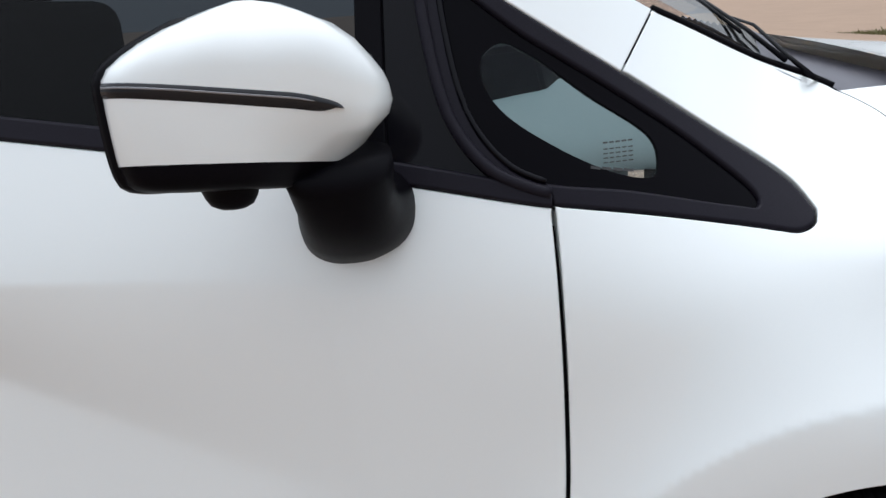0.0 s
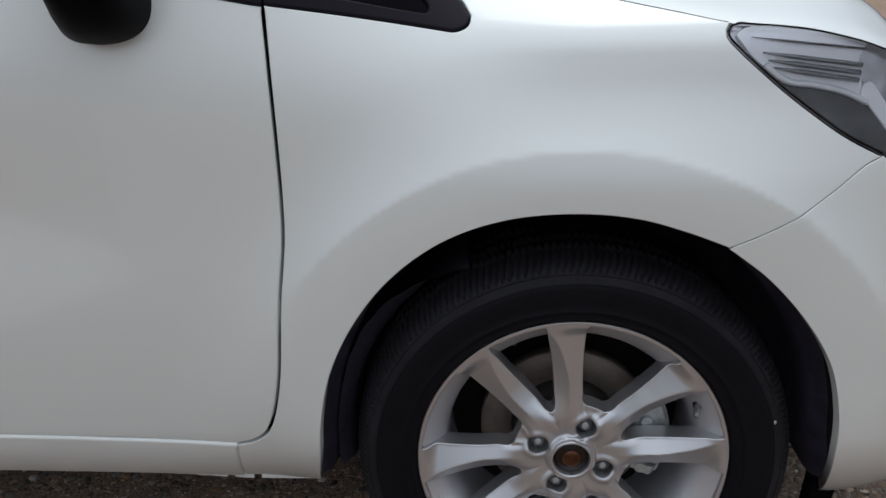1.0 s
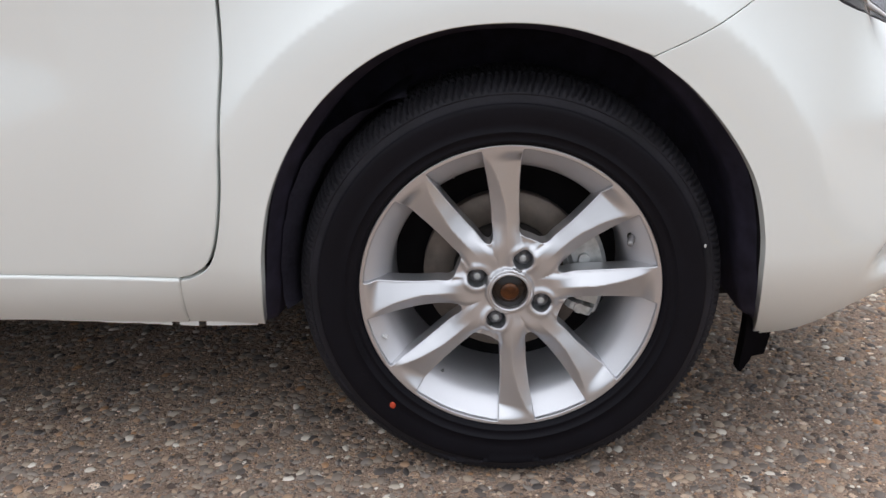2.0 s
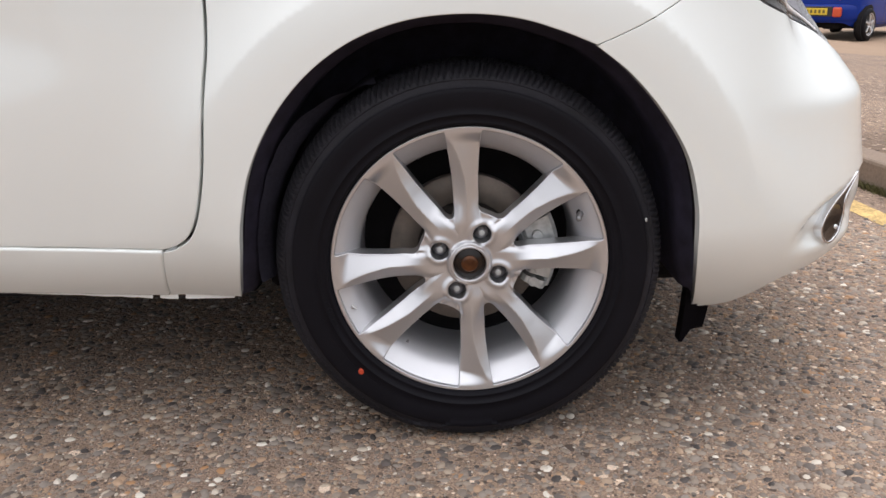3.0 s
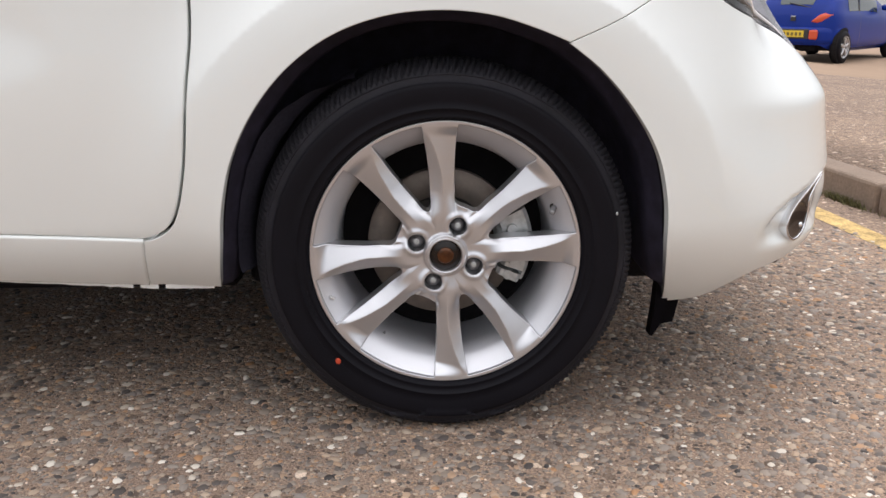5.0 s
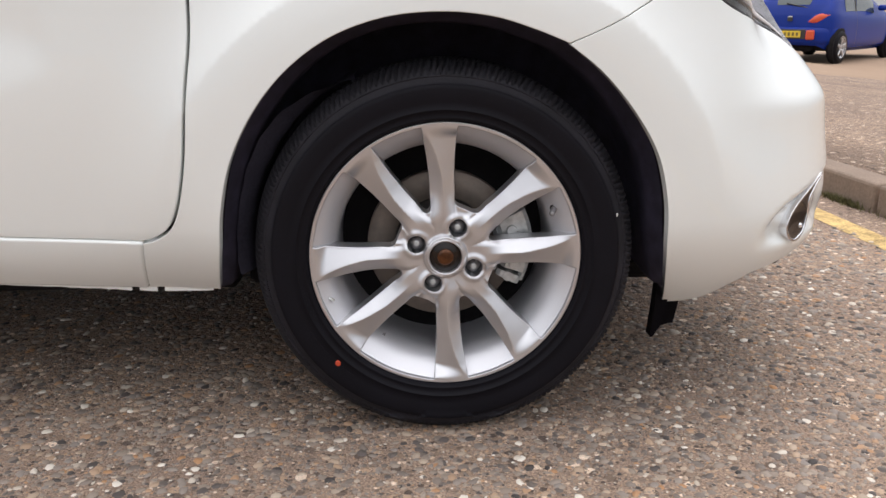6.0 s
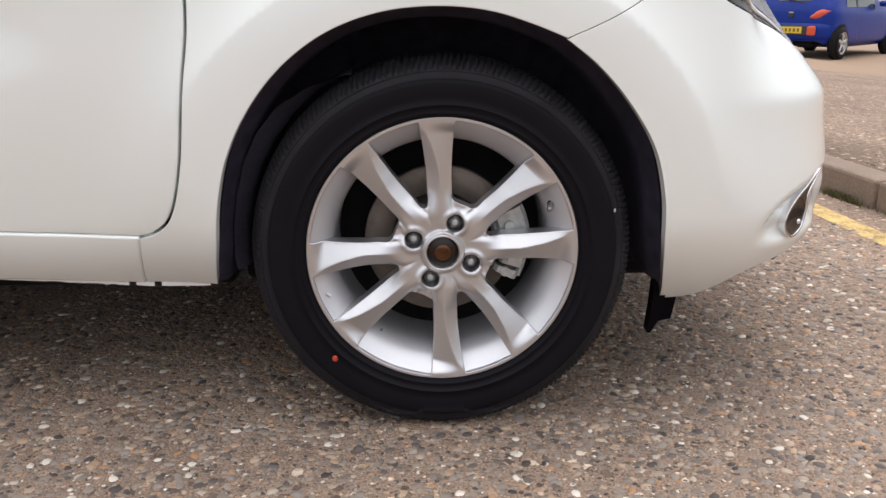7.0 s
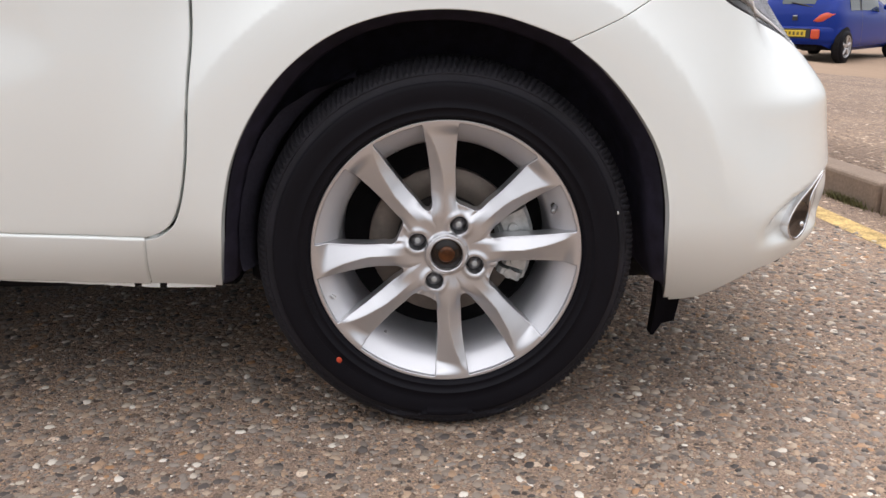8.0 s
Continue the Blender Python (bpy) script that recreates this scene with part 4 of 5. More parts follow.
for u, z, rad in ((0.43, 0.79, 0.036), (0.55, 0.735, 0.032)):
    p, q = side(u, z, 0.010), side(u, z, -0.010)
    d = q - p
    v, f = revolve([(rad, -0.008), (rad * 0.96, -0.010), (rad * 0.86, -0.004), (rad * 0.5, 0.002), (0.001, 0.004)], 32)
    cup = mesh_object("lamp_cup", v, f, REFLECT, headlamp)
    cup.matrix_basis = pose(p[0], p[1], p[2], 0, 0, math.degrees(math.atan2(d[0], -d[1])))

for name, mat, off, wide in (("trim_strip", LAMPDARK, 0.020, 0.0045), ("chrome_strip", REFLECT, 0.034, 0.0075), ("upper_strip", LAMPDARK, 0.050, 0.0035)):
    line = [(u, z + off * (1 - 0.75 * (u - 0.44) / 0.36)) for u, z in LAMP_LOW2 if 0.45 < u < 0.76]
    tube(name, [side(u, z, 0.002) for u, z in line], wide, mat, headlamp, n=8, taper=np.linspace(1.0, 0.3, len(line)))

# ---- fog lamp ----
FOG = spline([(0.021, 0.292), (0.0, 0.301), (-0.010, 0.320), (-0.003, 0.338), (0.016, 0.356), (0.048, 0.375), (0.097, 0.401), (0.103, 0.400), (0.078, 0.380), (0.060, 0.360), (0.058, 0.333), (0.047, 0.304)], 0.004, True)
fog_in = shrink(FOG if area2(FOG) > 0 else FOG[::-1], 0.0018)


def fog_plane(a, z, deep=0.0):
    """The flat on which the fog lamp sits; deep sinks into the bumper."""
    a, z = np.asarray(a, float), np.asarray(z, float)
    deep = deep + 1.2 * np.maximum(0, a - 0.045) ** 2
    return np.stack([0.5946 + 0.79 * a - 0.613 * deep, 0.0872 + 0.613 * a + 0.79 * deep, z], -1)


def fog_dish(a, z):
    """A bowl inside the surround, deepest at its round lower end."""
    d = np.hypot((np.asarray(a) - 0.024) / 0.034, (np.asarray(z) - 0.325) / 0.034)
    return fog_plane(a, z, 0.0015 + 0.004 * np.clip(1 - d * d, 0, 1))


fog = sheet("fog_lamp", FOG, fog_plane, CHROME, car, holes=[fog_in], grid=0.006, depth=0.020, edge=0.0015, hole_depth=0.004, label="chrome teardrop fog lamp in the bumper")
sheet("fog_bowl", fog_in, fog_dish, FOGBOWL, fog, grid=0.004, depth=0.004, edge=0.0005, label="bowl tinted brown as the ground it reflects")
# chrome bead added for the bright spot in the bowl
fp = fog_plane(0.042, 0.315, 0.003)
v, f = revolve([(0.0005, -0.002), (0.003, -0.0016), (0.0045, 0.0), (0.005, 0.003)], 20)
fl = mesh_object("fog_glint", v, f, CHROME, fog, "small chrome bead as the bowl's bright spot")
fl.matrix_basis = pose(fp[0], fp[1], fp[2], 0, 0, 38)

# ---- wipers ----
def wiper(pts, blade):
    arm = tube("wiper", pts, 0.0024, TRIM, car, "black wiper arm and blade", 8, np.linspace(1.3, 0.7, len(pts)))
    tube("blade", blade, 0.0022, TRIM, arm, n=6)


def over_cowl(x, y, up):
    p = cowl(x, y)
    return (p[0], y, p[2] + up)


wiper([over_cowl(-0.125, 0.22, 0.012), over_cowl(-0.150, 0.30, 0.014), (-0.165, 0.55, 1.094), (-0.170, 0.95, 1.108)], [(-0.168, 0.24, 1.060), (-0.176, 0.55, 1.100), (-0.180, 1.0, 1.114)])
wiper([over_cowl(-0.100, 0.20, 0.010), over_cowl(-0.112, 0.26, 0.012), over_cowl(-0.122, 0.40, 0.014), over_cowl(-0.132, 0.80, 0.016)], [over_cowl(-0.100, 0.20, 0.010), over_cowl(-0.080, 0.24, 0.008), over_cowl(-0.070, 0.22, 0.006)])

# ---- door mirror ----
MIRROR_PLAN = spline([(-0.676, -0.220), (-0.658, -0.228), (-0.630, -0.216), (-0.592, -0.186), (-0.552, -0.151), (-0.519, -0.115), (-0.501, -0.080), (-0.501, -0.050), (-0.525, -0.030), (-0.570, -0.025), (-0.640, -0.036)], 0.006)
MIRROR_MID = np.array([-0.617, -0.130])
# (height, scale of the plan outline)
CAP_LEVELS = [(1.004, 0.978), (1.010, 0.985), (1.025, 0.994), (1.040, 1.0), (1.055, 1.0), (1.064, 0.992), (1.073, 0.965), (1.083, 0.90), (1.093, 0.80), (1.103, 0.66), (1.111, 0.50), (1.118, 0.33), (1.123, 0.18), (1.125, 0.03)]
BASE_LEVELS = [(1.0035, 0.971), (0.998, 0.966), (0.991, 0.94), (0.987, 0.89), (0.985, 0.80), (0.984, 0.55), (0.984, 0.05)]


def mirror_lift(x, y, z):
    """The housing rises to its outer end, and its top falls off at the nose and the outer end."""
    up = 0.024 * np.clip((-0.10 - y) / 0.12, 0, 1.2)
    nose = 0.022 * ease(-0.56, -0.50, x) * np.clip((z - 1.02) / 0.09, 0, 1)
    end = np.maximum(0, z - 1.05) * 0.18 * np.clip((-0.14 - y) / 0.09, 0, 1)
    return z + up - nose - end


def mirror_place(x, y, z):
    """The housing's own place: a little shorter, its nose drawn back towards the foot."""
    x, z = np.asarray(x, float), np.asarray(z, float)
    back = 0.034 * np.clip((1.045 - z) / 0.045, 0, 1.3) * ease(-0.60, -0.50, x)
    crest = 0.45 * np.maximum(0, z - 1.068)
    return np.stack([-0.501 + (x + 0.501) * 0.92 - back + crest, y, mirror_lift(x, y, z) - 0.0058], -1)


def mirror_ring(z, k):
    pts = MIRROR_MID + (MIRROR_PLAN - MIRROR_MID) * k
    return mirror_place(pts[:, 0], pts[:, 1], np.full(len(pts), z))


def mirror_shell(name, levels, mat, parent, label=""):
    rings = [mirror_ring(z, k) for z, k in levels]
    n = len(rings[0])
    verts = np.vstack(rings)
    faces = []
    for r in range(len(rings) - 1):
        for i in range(n):
            j = (i + 1) % n
            faces.append((r * n + i, r * n + j, r * n + n + j, r * n + n + i))
    return mesh_object(name, verts, faces, mat, parent, label)


mirror = mirror_shell("door_mirror", CAP_LEVELS, PAINT, car, "white mirror cap on black base")
mirror_shell("base_cover", BASE_LEVELS, TRIM, mirror, "black plastic lower cover")


def mirror_rim():
    """The black frame round the glass, at the rear of the housing."""
    loop = []
    for z, k in BASE_LEVELS[:5][::-1] + CAP_LEVELS[:11]:
        ring = mirror_ring(z, k)
        loop.append(ring[0])
    top = [mirror_ring(z, k)[-1] for z, k in CAP_LEVELS[:11][::-1]]
    low = [mirror_ring(z, k)[-1] for z, k in BASE_LEVELS[:5]]
    loop = np.array(loop + top + low)
    loop = spline(loop, 0.008, True)
    mid = loop.mean(0)
    back = np.array([-0.97, 0.22, 0.0])
    rings = [loop - back * 0.004, mid + (loop - mid) * 1.013 + back * 0.001, mid + (loop - mid) * 1.010 + back * 0.006, mid + (loop - mid) * 0.95 + back * 0.005, mid + (loop - mid) * 0.93 + back * 0.002]
    n = len(loop)
    faces = [(r * n + i, r * n + (i + 1) % n, r * n + n + (i + 1) % n, r * n + n + i) for r in range(4) for i in range(n)]
    mesh_object("mirror_frame", np.vstack(rings), faces, TRIM, mirror, "black plastic rear frame")
    glass_ring = np.vstack([mid + (loop - mid) * 0.94 + back * 0.003, mid[None] + back * 0.004])
    mesh_object("mirror_glass", glass_ring, [(i, (i + 1) % n, n) for i in range(n)], CHROME, mirror, "silvered mirror glass", False)


mirror_rim()


def indicator(name, mat, label, start, length, slant, size, lift, out):
    """A slim strip along the outer front of the cap, with a slanting inner end."""
    way = np.gradient(MIRROR_PLAN, axis=0)
    way = way / np.hypot(way[:, 0], way[:, 1])[:, None]
    run = np.r_[0, np.cumsum(np.hypot(*np.diff(MIRROR_PLAN, axis=0).T))]
    n, rows, verts, faces = 60, 6, [], []
    for i in range(n + 1):
        t = i / n
        half = size * (1 - 0.12 * t) * (1 - t**24) ** 0.6 + 0.0002
        for k in range(rows):
            f = -1 + 2 * k / (rows - 1)
            s = start + (length + slant * f) * t
            p = np.array([np.interp(s, run, MIRROR_PLAN[:, 0]), np.interp(s, run, MIRROR_PLAN[:, 1])])
            w = np.array([np.interp(s, run, way[:, 0]), np.interp(s, run, way[:, 1])])
            z = 1.056 - 0.010 * t + lift + half * f + 0.0015 * t**4
            q = MIRROR_MID + (p - MIRROR_MID) * np.interp(z, [a for a, _ in CAP_LEVELS], [b for _, b in CAP_LEVELS]) + np.array([w[1], -w[0]]) * (out if abs(f) < 0.9 else -0.0005)
            verts.append(tuple(mirror_place(q[0], q[1], z)))
    for i in range(n):
        for k in range(rows - 1):
            faces.append((i * rows + k, i * rows + k + 1, i * rows + rows + k + 1, i * rows + rows + k))
    return mesh_object(name, verts, faces, mat, mirror, label)


indicator("indicator", SMOKE, "slim smoked indicator lens strip", 0.003, 0.183, 0.006, 0.0066, 0.0, 0.0016)
indicator("light_guide", GUIDE, "thin silver light guide line", 0.004, 0.160, 0.0, 0.0011, 0.0022, 0.0021)


def loft(name, sections, mat, parent, label="", n=36, power=2.4):
    """Rounded sections (centre, half axis a, half axis b) joined in order."""
    verts, faces = [], []
    for c, a, b in sections:
        c, a, b = np.array(c), np.array(a), np.array(b)
        for k in range(n):
            t = 2 * math.pi * k / n
            ca, sa = math.cos(t), math.sin(t)
            verts.append(c + a * math.copysign(abs(ca) ** (2 / power), ca) + b * math.copysign(abs(sa) ** (2 / power), sa))
    for r in range(len(sections) - 1):
        for k in range(n):
            j = (k + 1) % n
            faces.append((r * n + k, r * n + j, r * n + n + j, r * n + n + k))
    faces.append(tuple(range(n))[::-1])
    faces.append(tuple(range((len(sections) - 1) * n, len(sections) * n)))
    return mesh_object(name, verts, faces, mat, parent, label)


loft("mirror_arm", [
    ((-0.541, -0.098, 0.998), (0.040, 0.020, 0), (0.0, 0.030, 0.010)),
    ((-0.541, -0.088, 0.984), (0.040, 0.016, 0), (0.0, 0.030, 0.014)),
    ((-0.544, -0.072, 0.964), (0.040, 0.008, 0), (0.0, 0.026, 0.026)),
    ((-0.549, -0.050, 0.945), (0.045, 0.004, 0), (0.0, 0.016, 0.036)),
    ((-0.552, -0.028, 0.934), (0.050, 0.0, 0.004), (0.0, 0.010, 0.041)),
    ((-0.552, 0.000, 0.930), (0.052, 0.0, 0.004), (0.0, 0.008, 0.042)),
    ((-0.552, 0.030, 0.927), (0.052, 0.0, 0.004), (0.0, 0.008, 0.042)),
], TRIM, mirror, "black moulded mirror arm")
v, f = revolve([(0.0005, -0.0150), (0.009, -0.0145), (0.0145, -0.0115), (0.0175, -0.006), (0.0195, 0.000), (0.0235, 0.006), (0.027, 0.012)], 32)
pod = mesh_object("camera_pod", v, f, TRIM, mirror, "small round camera housing")
pod.matrix_basis = pose(-0.608, -0.158, 0.991, 90, 0, 0) @ Matrix.Diagonal((1.15, 1, 0.85, 1))


# ---- wheel ----
A_SPOKES = [2.4 + 90 * k for k in range(4)]
B_SPOKES = [40.3 + 90 * k for k in range(4)]
SPOKES = sorted(A_SPOKES + B_SPOKES)
BOLTS = [66.5 + 90 * k for k in range(4)]


# Half the width of a spoke, the place of its ridge and the dish of the face, by radius.
spoke_half = smooth_table([0.0, 0.05, 0.085, 0.12, 0.16, 0.19, 0.23], [0.021, 0.020, 0.0185, 0.0180, 0.0205, 0.0240, 0.0295])
spoke_ridge = smooth_table([0.0, 0.06, 0.11, 0.15, 0.185, 0.205, 0.23], [0.0, 0.0, -0.05, 0.2, 0.6, 0.85, 0.95])
face_dish = smooth_table([0.0, 0.0320, 0.0335, 0.0350, 0.0365, 0.045, 0.06, 0.08, 0.11, 0.14, 0.18, 0.205, 0.23], [0.003, 0.003, 0.004, 0.0110, 0.0122, 0.0112, 0.0085, 0.0077, 0.0078, 0.006, 0.002, -0.001, -0.003])


def face_depth(x, z):
    x, z = np.asarray(x, float), np.asarray(z, float)
    r = np.hypot(x, z)
    y = face_dish(r)
    ang = np.degrees(np.arctan2(z, x)) % 360
    best_t, best_d, hand = np.full(x.shape, 9.0), np.full(x.shape, 999.0), np.ones(x.shape)
    for s in SPOKES:
        d = (ang - s + 180) % 360 - 180
        off = r * np.sin(np.radians(d))
        t = off / spoke_half(r)
        take = np.abs(d) < best_d  # the nearest spoke
        best_t, best_d, hand = np.where(take, t, best_t), np.where(take, np.abs(d), best_d), np.where(take, 1.0 if s in A_SPOKES else -1.0, hand)
    t = np.clip(best_t * hand, -1.3, 1.3)  # across the spoke; the spokes of a pair mirror each other
    ridge = spoke_ridge(r)
    q = t - ridge
    hi, lo = 0.0145, 0.0100
    fold = (hi + lo) / 2 * (np.sqrt(q * q + 0.0006) - 0.0245) + (hi - lo) / 2 * q
    fold = fold * ease(0.060, 0.105, r) * (1 - ease(0.188, 0.2085, r)) * (1 - ease(1.0, 1.28, np.abs(t)))
    web = 0.009 * ease(0.6, 1.7, np.abs(best_t)) * ease(0.034, 0.045, r) * (1 - ease(0.085, 0.10, r))
    for a in BOLTS:
        d = np.hypot(x - 0.05 * math.cos(radians(a)), z - 0.05 * math.sin(radians(a)))
        web = web - 0.003 * np.exp(-(((d - 0.018) / 0.005) ** 2))
    return np.stack([x, y + fold + web, z], -1)


def wheel_windows():
    loops = []
    for k, s in enumerate(SPOKES):
        nxt = SPOKES[(k + 1) % 8] + (360 if k == 7 else 0)
        wide = nxt - s > 45
        r_in = 0.081 if wide else 0.0735
        r_out = 0.2112
        a0, a1 = radians(s), radians(nxt)
        one, two = [], []
        for r in np.linspace(r_in + 0.004, r_out - 0.0022, 7):
            w = math.asin(spoke_half(r) / r)
            one.append((r * math.cos(a0 + w), r * math.sin(a0 + w)))
            two.append((r * math.cos(a1 - w), r * math.sin(a1 - w)))
        w = math.asin(spoke_half(r_out) / r_out) + 0.006
        arc = [(r_out * math.cos(a), r_out * math.sin(a)) for a in np.linspace(a0 + w, a1 - w, 6)]
        tip = []
        am = (a0 + a1) / 2
        if wide:
            tip = [((r_in - 0.001) * math.cos(am), (r_in - 0.001) * math.sin(am))]
        else:
            tip = [(r_in * math.cos(am), r_in * math.sin(am))]
        loops.append(spline(one + arc + two[::-1] + tip, 0.0024, True))
    return loops


def circle(cx, cy, r, n=28):
    return np.array([(cx + r * math.cos(2 * math.pi * i / n), cy + r * math.sin(2 * math.pi * i / n)) for i in range(n)])


def make_wheel():
    holes = wheel_windows() + [circle(0.05 * math.cos(radians(a)), 0.05 * math.sin(radians(a)), 0.0160) for a in BOLTS] + [circle(0, 0, 0.0285, 40)]
    w = sheet("wheel", circle(0, 0, 0.2142, 240), face_depth, ALLOY, car, holes=holes, grid=0.0023, depth=0.010, edge=0.0018, hole_depth=0.030, wall=(0, -1, 0), label="eight-spoke silver alloy wheel with black tyre")
    v, f = revolve([(0.2155, 0.012), (0.2150, 0.006), (0.2135, 0.0028), (0.2118, 0.0030), (0.2090, 0.0062), (0.2030, 0.0125), (0.1950, 0.0210), (0.1870, 0.0305), (0.1805, 0.0400), (0.1765, 0.0500), (0.1745, 0.0650), (0.1740, 0.105), (0.1740, 0.170)], 200)
    mesh_object("rim_barrel", v, f, BARREL, w)

    def tread(r, y, a):
        """Shoulder lugs parted by grooves, with fine slits at their foot."""
        turn = a * 192 / (2 * math.pi)
        turn = (turn + 0.16 * math.sin(a * 9) + 60.0 * max(0.0, r - 0.287) + (0.4 if y > 0.1 else 0.0)) % 1
        if r > 0.2915 and y < 0.20:
            return r - (0.0048 if turn < 0.34 else 0.0)
        if r > 0.2852 and y < 0.03:
            return r - (0.0024 if (turn * 3) % 1 < 0.36 else 0.0)
        return r

    prof = [(0.2135, 0.006), (0.2150, 0.0015), (0.2200, -0.004), (0.2215, -0.0075), (0.2235, -0.0080), (0.2255, -0.0062), (0.2340, -0.0105), (0.2346, -0.0118), (0.2358, -0.0120), (0.2364, -0.0110), (0.248, -0.0138), (0.258, -0.0148), (0.266, -0.0148), (0.2722, -0.0142), (0.2734, -0.0130), (0.2740, -0.0112), (0.2785, -0.0088), (0.2830, -0.0062), (0.2840, -0.0054), (0.2845, -0.0060), (0.2858, -0.0060), (0.289, -0.0038), (0.292, -0.0015), (0.2965, 0.004), (0.2990, 0.010), (0.3020, 0.018), (0.3045, 0.027), (0.3055, 0.036), (0.3057, 0.0365), (0.2990, 0.038), (0.2990, 0.046), (0.3062, 0.0475), (0.3068, 0.070), (0.3000, 0.072), (0.3000, 0.082), (0.3068, 0.084), (0.3068, 0.110), (0.3000, 0.112), (0.3000, 0.122), (0.3065, 0.124), (0.3050, 0.15), (0.302, 0.172), (0.296, 0.185), (0.27, 0.196), (0.24, 0.192), (0.218, 0.175)]
    v, f = revolve(prof, 1152, tread)
    v = [(x, y - (0.004 if z < -0.27 and y < 0 else 0), max(z, -0.2985)) for x, y, z in v]
    tyre = mesh_object("tyre", v, f, RUBBER, w, "black low-profile tyre with fine sidewall ribs")
    # lighter rubber outwards: the light on shoulder and tread, put into colour
    tyre.data.materials.append(LIT_BAND)
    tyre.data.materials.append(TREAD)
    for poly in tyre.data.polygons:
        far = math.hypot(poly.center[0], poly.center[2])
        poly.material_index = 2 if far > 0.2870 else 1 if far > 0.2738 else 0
    # raised marks on the sidewall, as plain blocks
    rng = random.Random(5)
    for start, count, rad, size in ((62, 9, 0.2525, 0.016), (232, 8, 0.2525, 0.016), (205, 8, 0.230, 0.007)):
        a = radians(start)
        for q in range(count):
            wdt = size * rng.uniform(0.5, 0.85) / rad
            ring = []
            for aa, rr in ((a, rad - size * 0.42), (a - wdt, rad - size * 0.42), (a - wdt, rad + size * 0.42), (a, rad + size * 0.42)):
                yy = np.interp(rr, [0.2255, 0.236, 0.25, 0.262, 0.274, 0.287], [-0.0062, -0.0115, -0.014, -0.0145, -0.011, -0.004])
                ring.append((rr * math.cos(aa), yy - 0.0006, rr * math.sin(aa)))
            b = bmesh.new()
            top = [b.verts.new(c) for c in ring]
            low = [b.verts.new((x, yy + 0.0012, z)) for x, yy, z in ring]
            b.faces.new(top)
            for i in range(4):
                b.faces.new((top[i], top[(i + 1) % 4], low[(i + 1) % 4], low[i]))
            part("sidewall_mark", b, RUBBER, w)
            a -= wdt * 1.28
    for name, at, rad, mat, lab in (("paint_dot", (-0.176, -0.0135, -0.172), 0.0056, REDDOT, "small red balance dot"), ("scuff_mark", (0.268, -0.0118, 0.070), 0.0032, CALIPER, "small pale scuff")):
        bm = bmesh.new()
        bmesh.ops.create_icosphere(bm, subdivisions=2, radius=rad)
        bmesh.ops.scale(bm, vec=(0.9 if name == "paint_dot" else 0.6, 0.22, 1), verts=bm.verts)
        bmesh.ops.translate(bm, vec=at, verts=bm.verts)
        part(name, bm, mat, w, lab, True)
    # centre cap
    v, f = revolve([(0.0305, 0.012), (0.0305, 0.002), (0.0285, -0.0005), (0.0262, 0.0008), (0.0255, 0.004), (0.0254, 0.010)], 48)
    cap = mesh_object("centre_cap", v, f, ALLOY, w, "round cap with dark glossy face")
    v, f = revolve([(0.0258, 0.010), (0.018, 0.0075), (0.011, 0.0045), (0.0003, 0.0040)], 40)
    mesh_object("cap_face", v, f, CAPFACE, w)
    # orange glint on the emblem, painted as a brown disc
    v, f = revolve([(0.0135, 0.0055), (0.0130, 0.0036), (0.008, 0.0022), (0.0003, 0.0018)], 32)
    mesh_object("cap_disc", v, f, AMBER, w, "small brown disc as the emblem's orange glint")
    for a in BOLTS:
        hexa = [(0.0003, 0.0135), (0.0055, 0.0135), (0.0062, 0.0145), (0.0062, 0.0155), (0.0098, 0.0160), (0.0102, 0.018), (0.0102, 0.028), (0.0152, 0.030), (0.0172, 0.030), (0.0172, 0.022)]
        v, f = revolve(hexa, 24, lambda r, y, q: r * (0.97 + 0.05 * math.cos(6 * q)) if 0.009 < r < 0.011 else r)
        bolt = mesh_object("wheel_bolt", v, f, STEEL, w, "dark steel wheel bolt")
        bolt.matrix_basis = pose(0.05 * math.cos(radians(a)), 0.004, 0.05 * math.sin(radians(a)))
        v, f = revolve([(0.0003, 0.0128), (0.0042, 0.0130), (0.0050, 0.0138)], 16)
        mesh_object("bolt_tip", v, f, CALIPER, w).matrix_basis = bolt.matrix_basis
    # valve
    stem = tube("valve", [(0.177, 0.034, 0.072), (0.174, 0.024, 0.071), (0.1715, 0.018, 0.070), (0.169, 0.008, 0.068), (0.1685, 0.006, 0.0675)], 0.0050, STEEL, w, "short metal valve", 12, (1.0, 1.0, 0.95, 0.9, 0.6))
    tube("valve_base", [(0.178, 0.037, 0.0725), (0.1752, 0.027, 0.0715)], 0.0085, DARKHUB, stem, "black rubber collar", 14, (1.0, 0.85))
    part("balance_weight", join(box((0.010, 0.012, 0.003), (-0.184, 0.0165, -0.072), 0.001, 1, (0, 40, 0))), CHALK, w)
    for x, y, z in ((-0.078, 0.046, 0.161), (-0.103, 0.046, -0.147)):
        part("rim_clip", box((0.006, 0.008, 0.004), (x, y, z), 0.001, 1), STEEL, w)
    return w


wheel = make_wheel()
wheel.matrix_basis = pose(0.002, 0, 0.300)

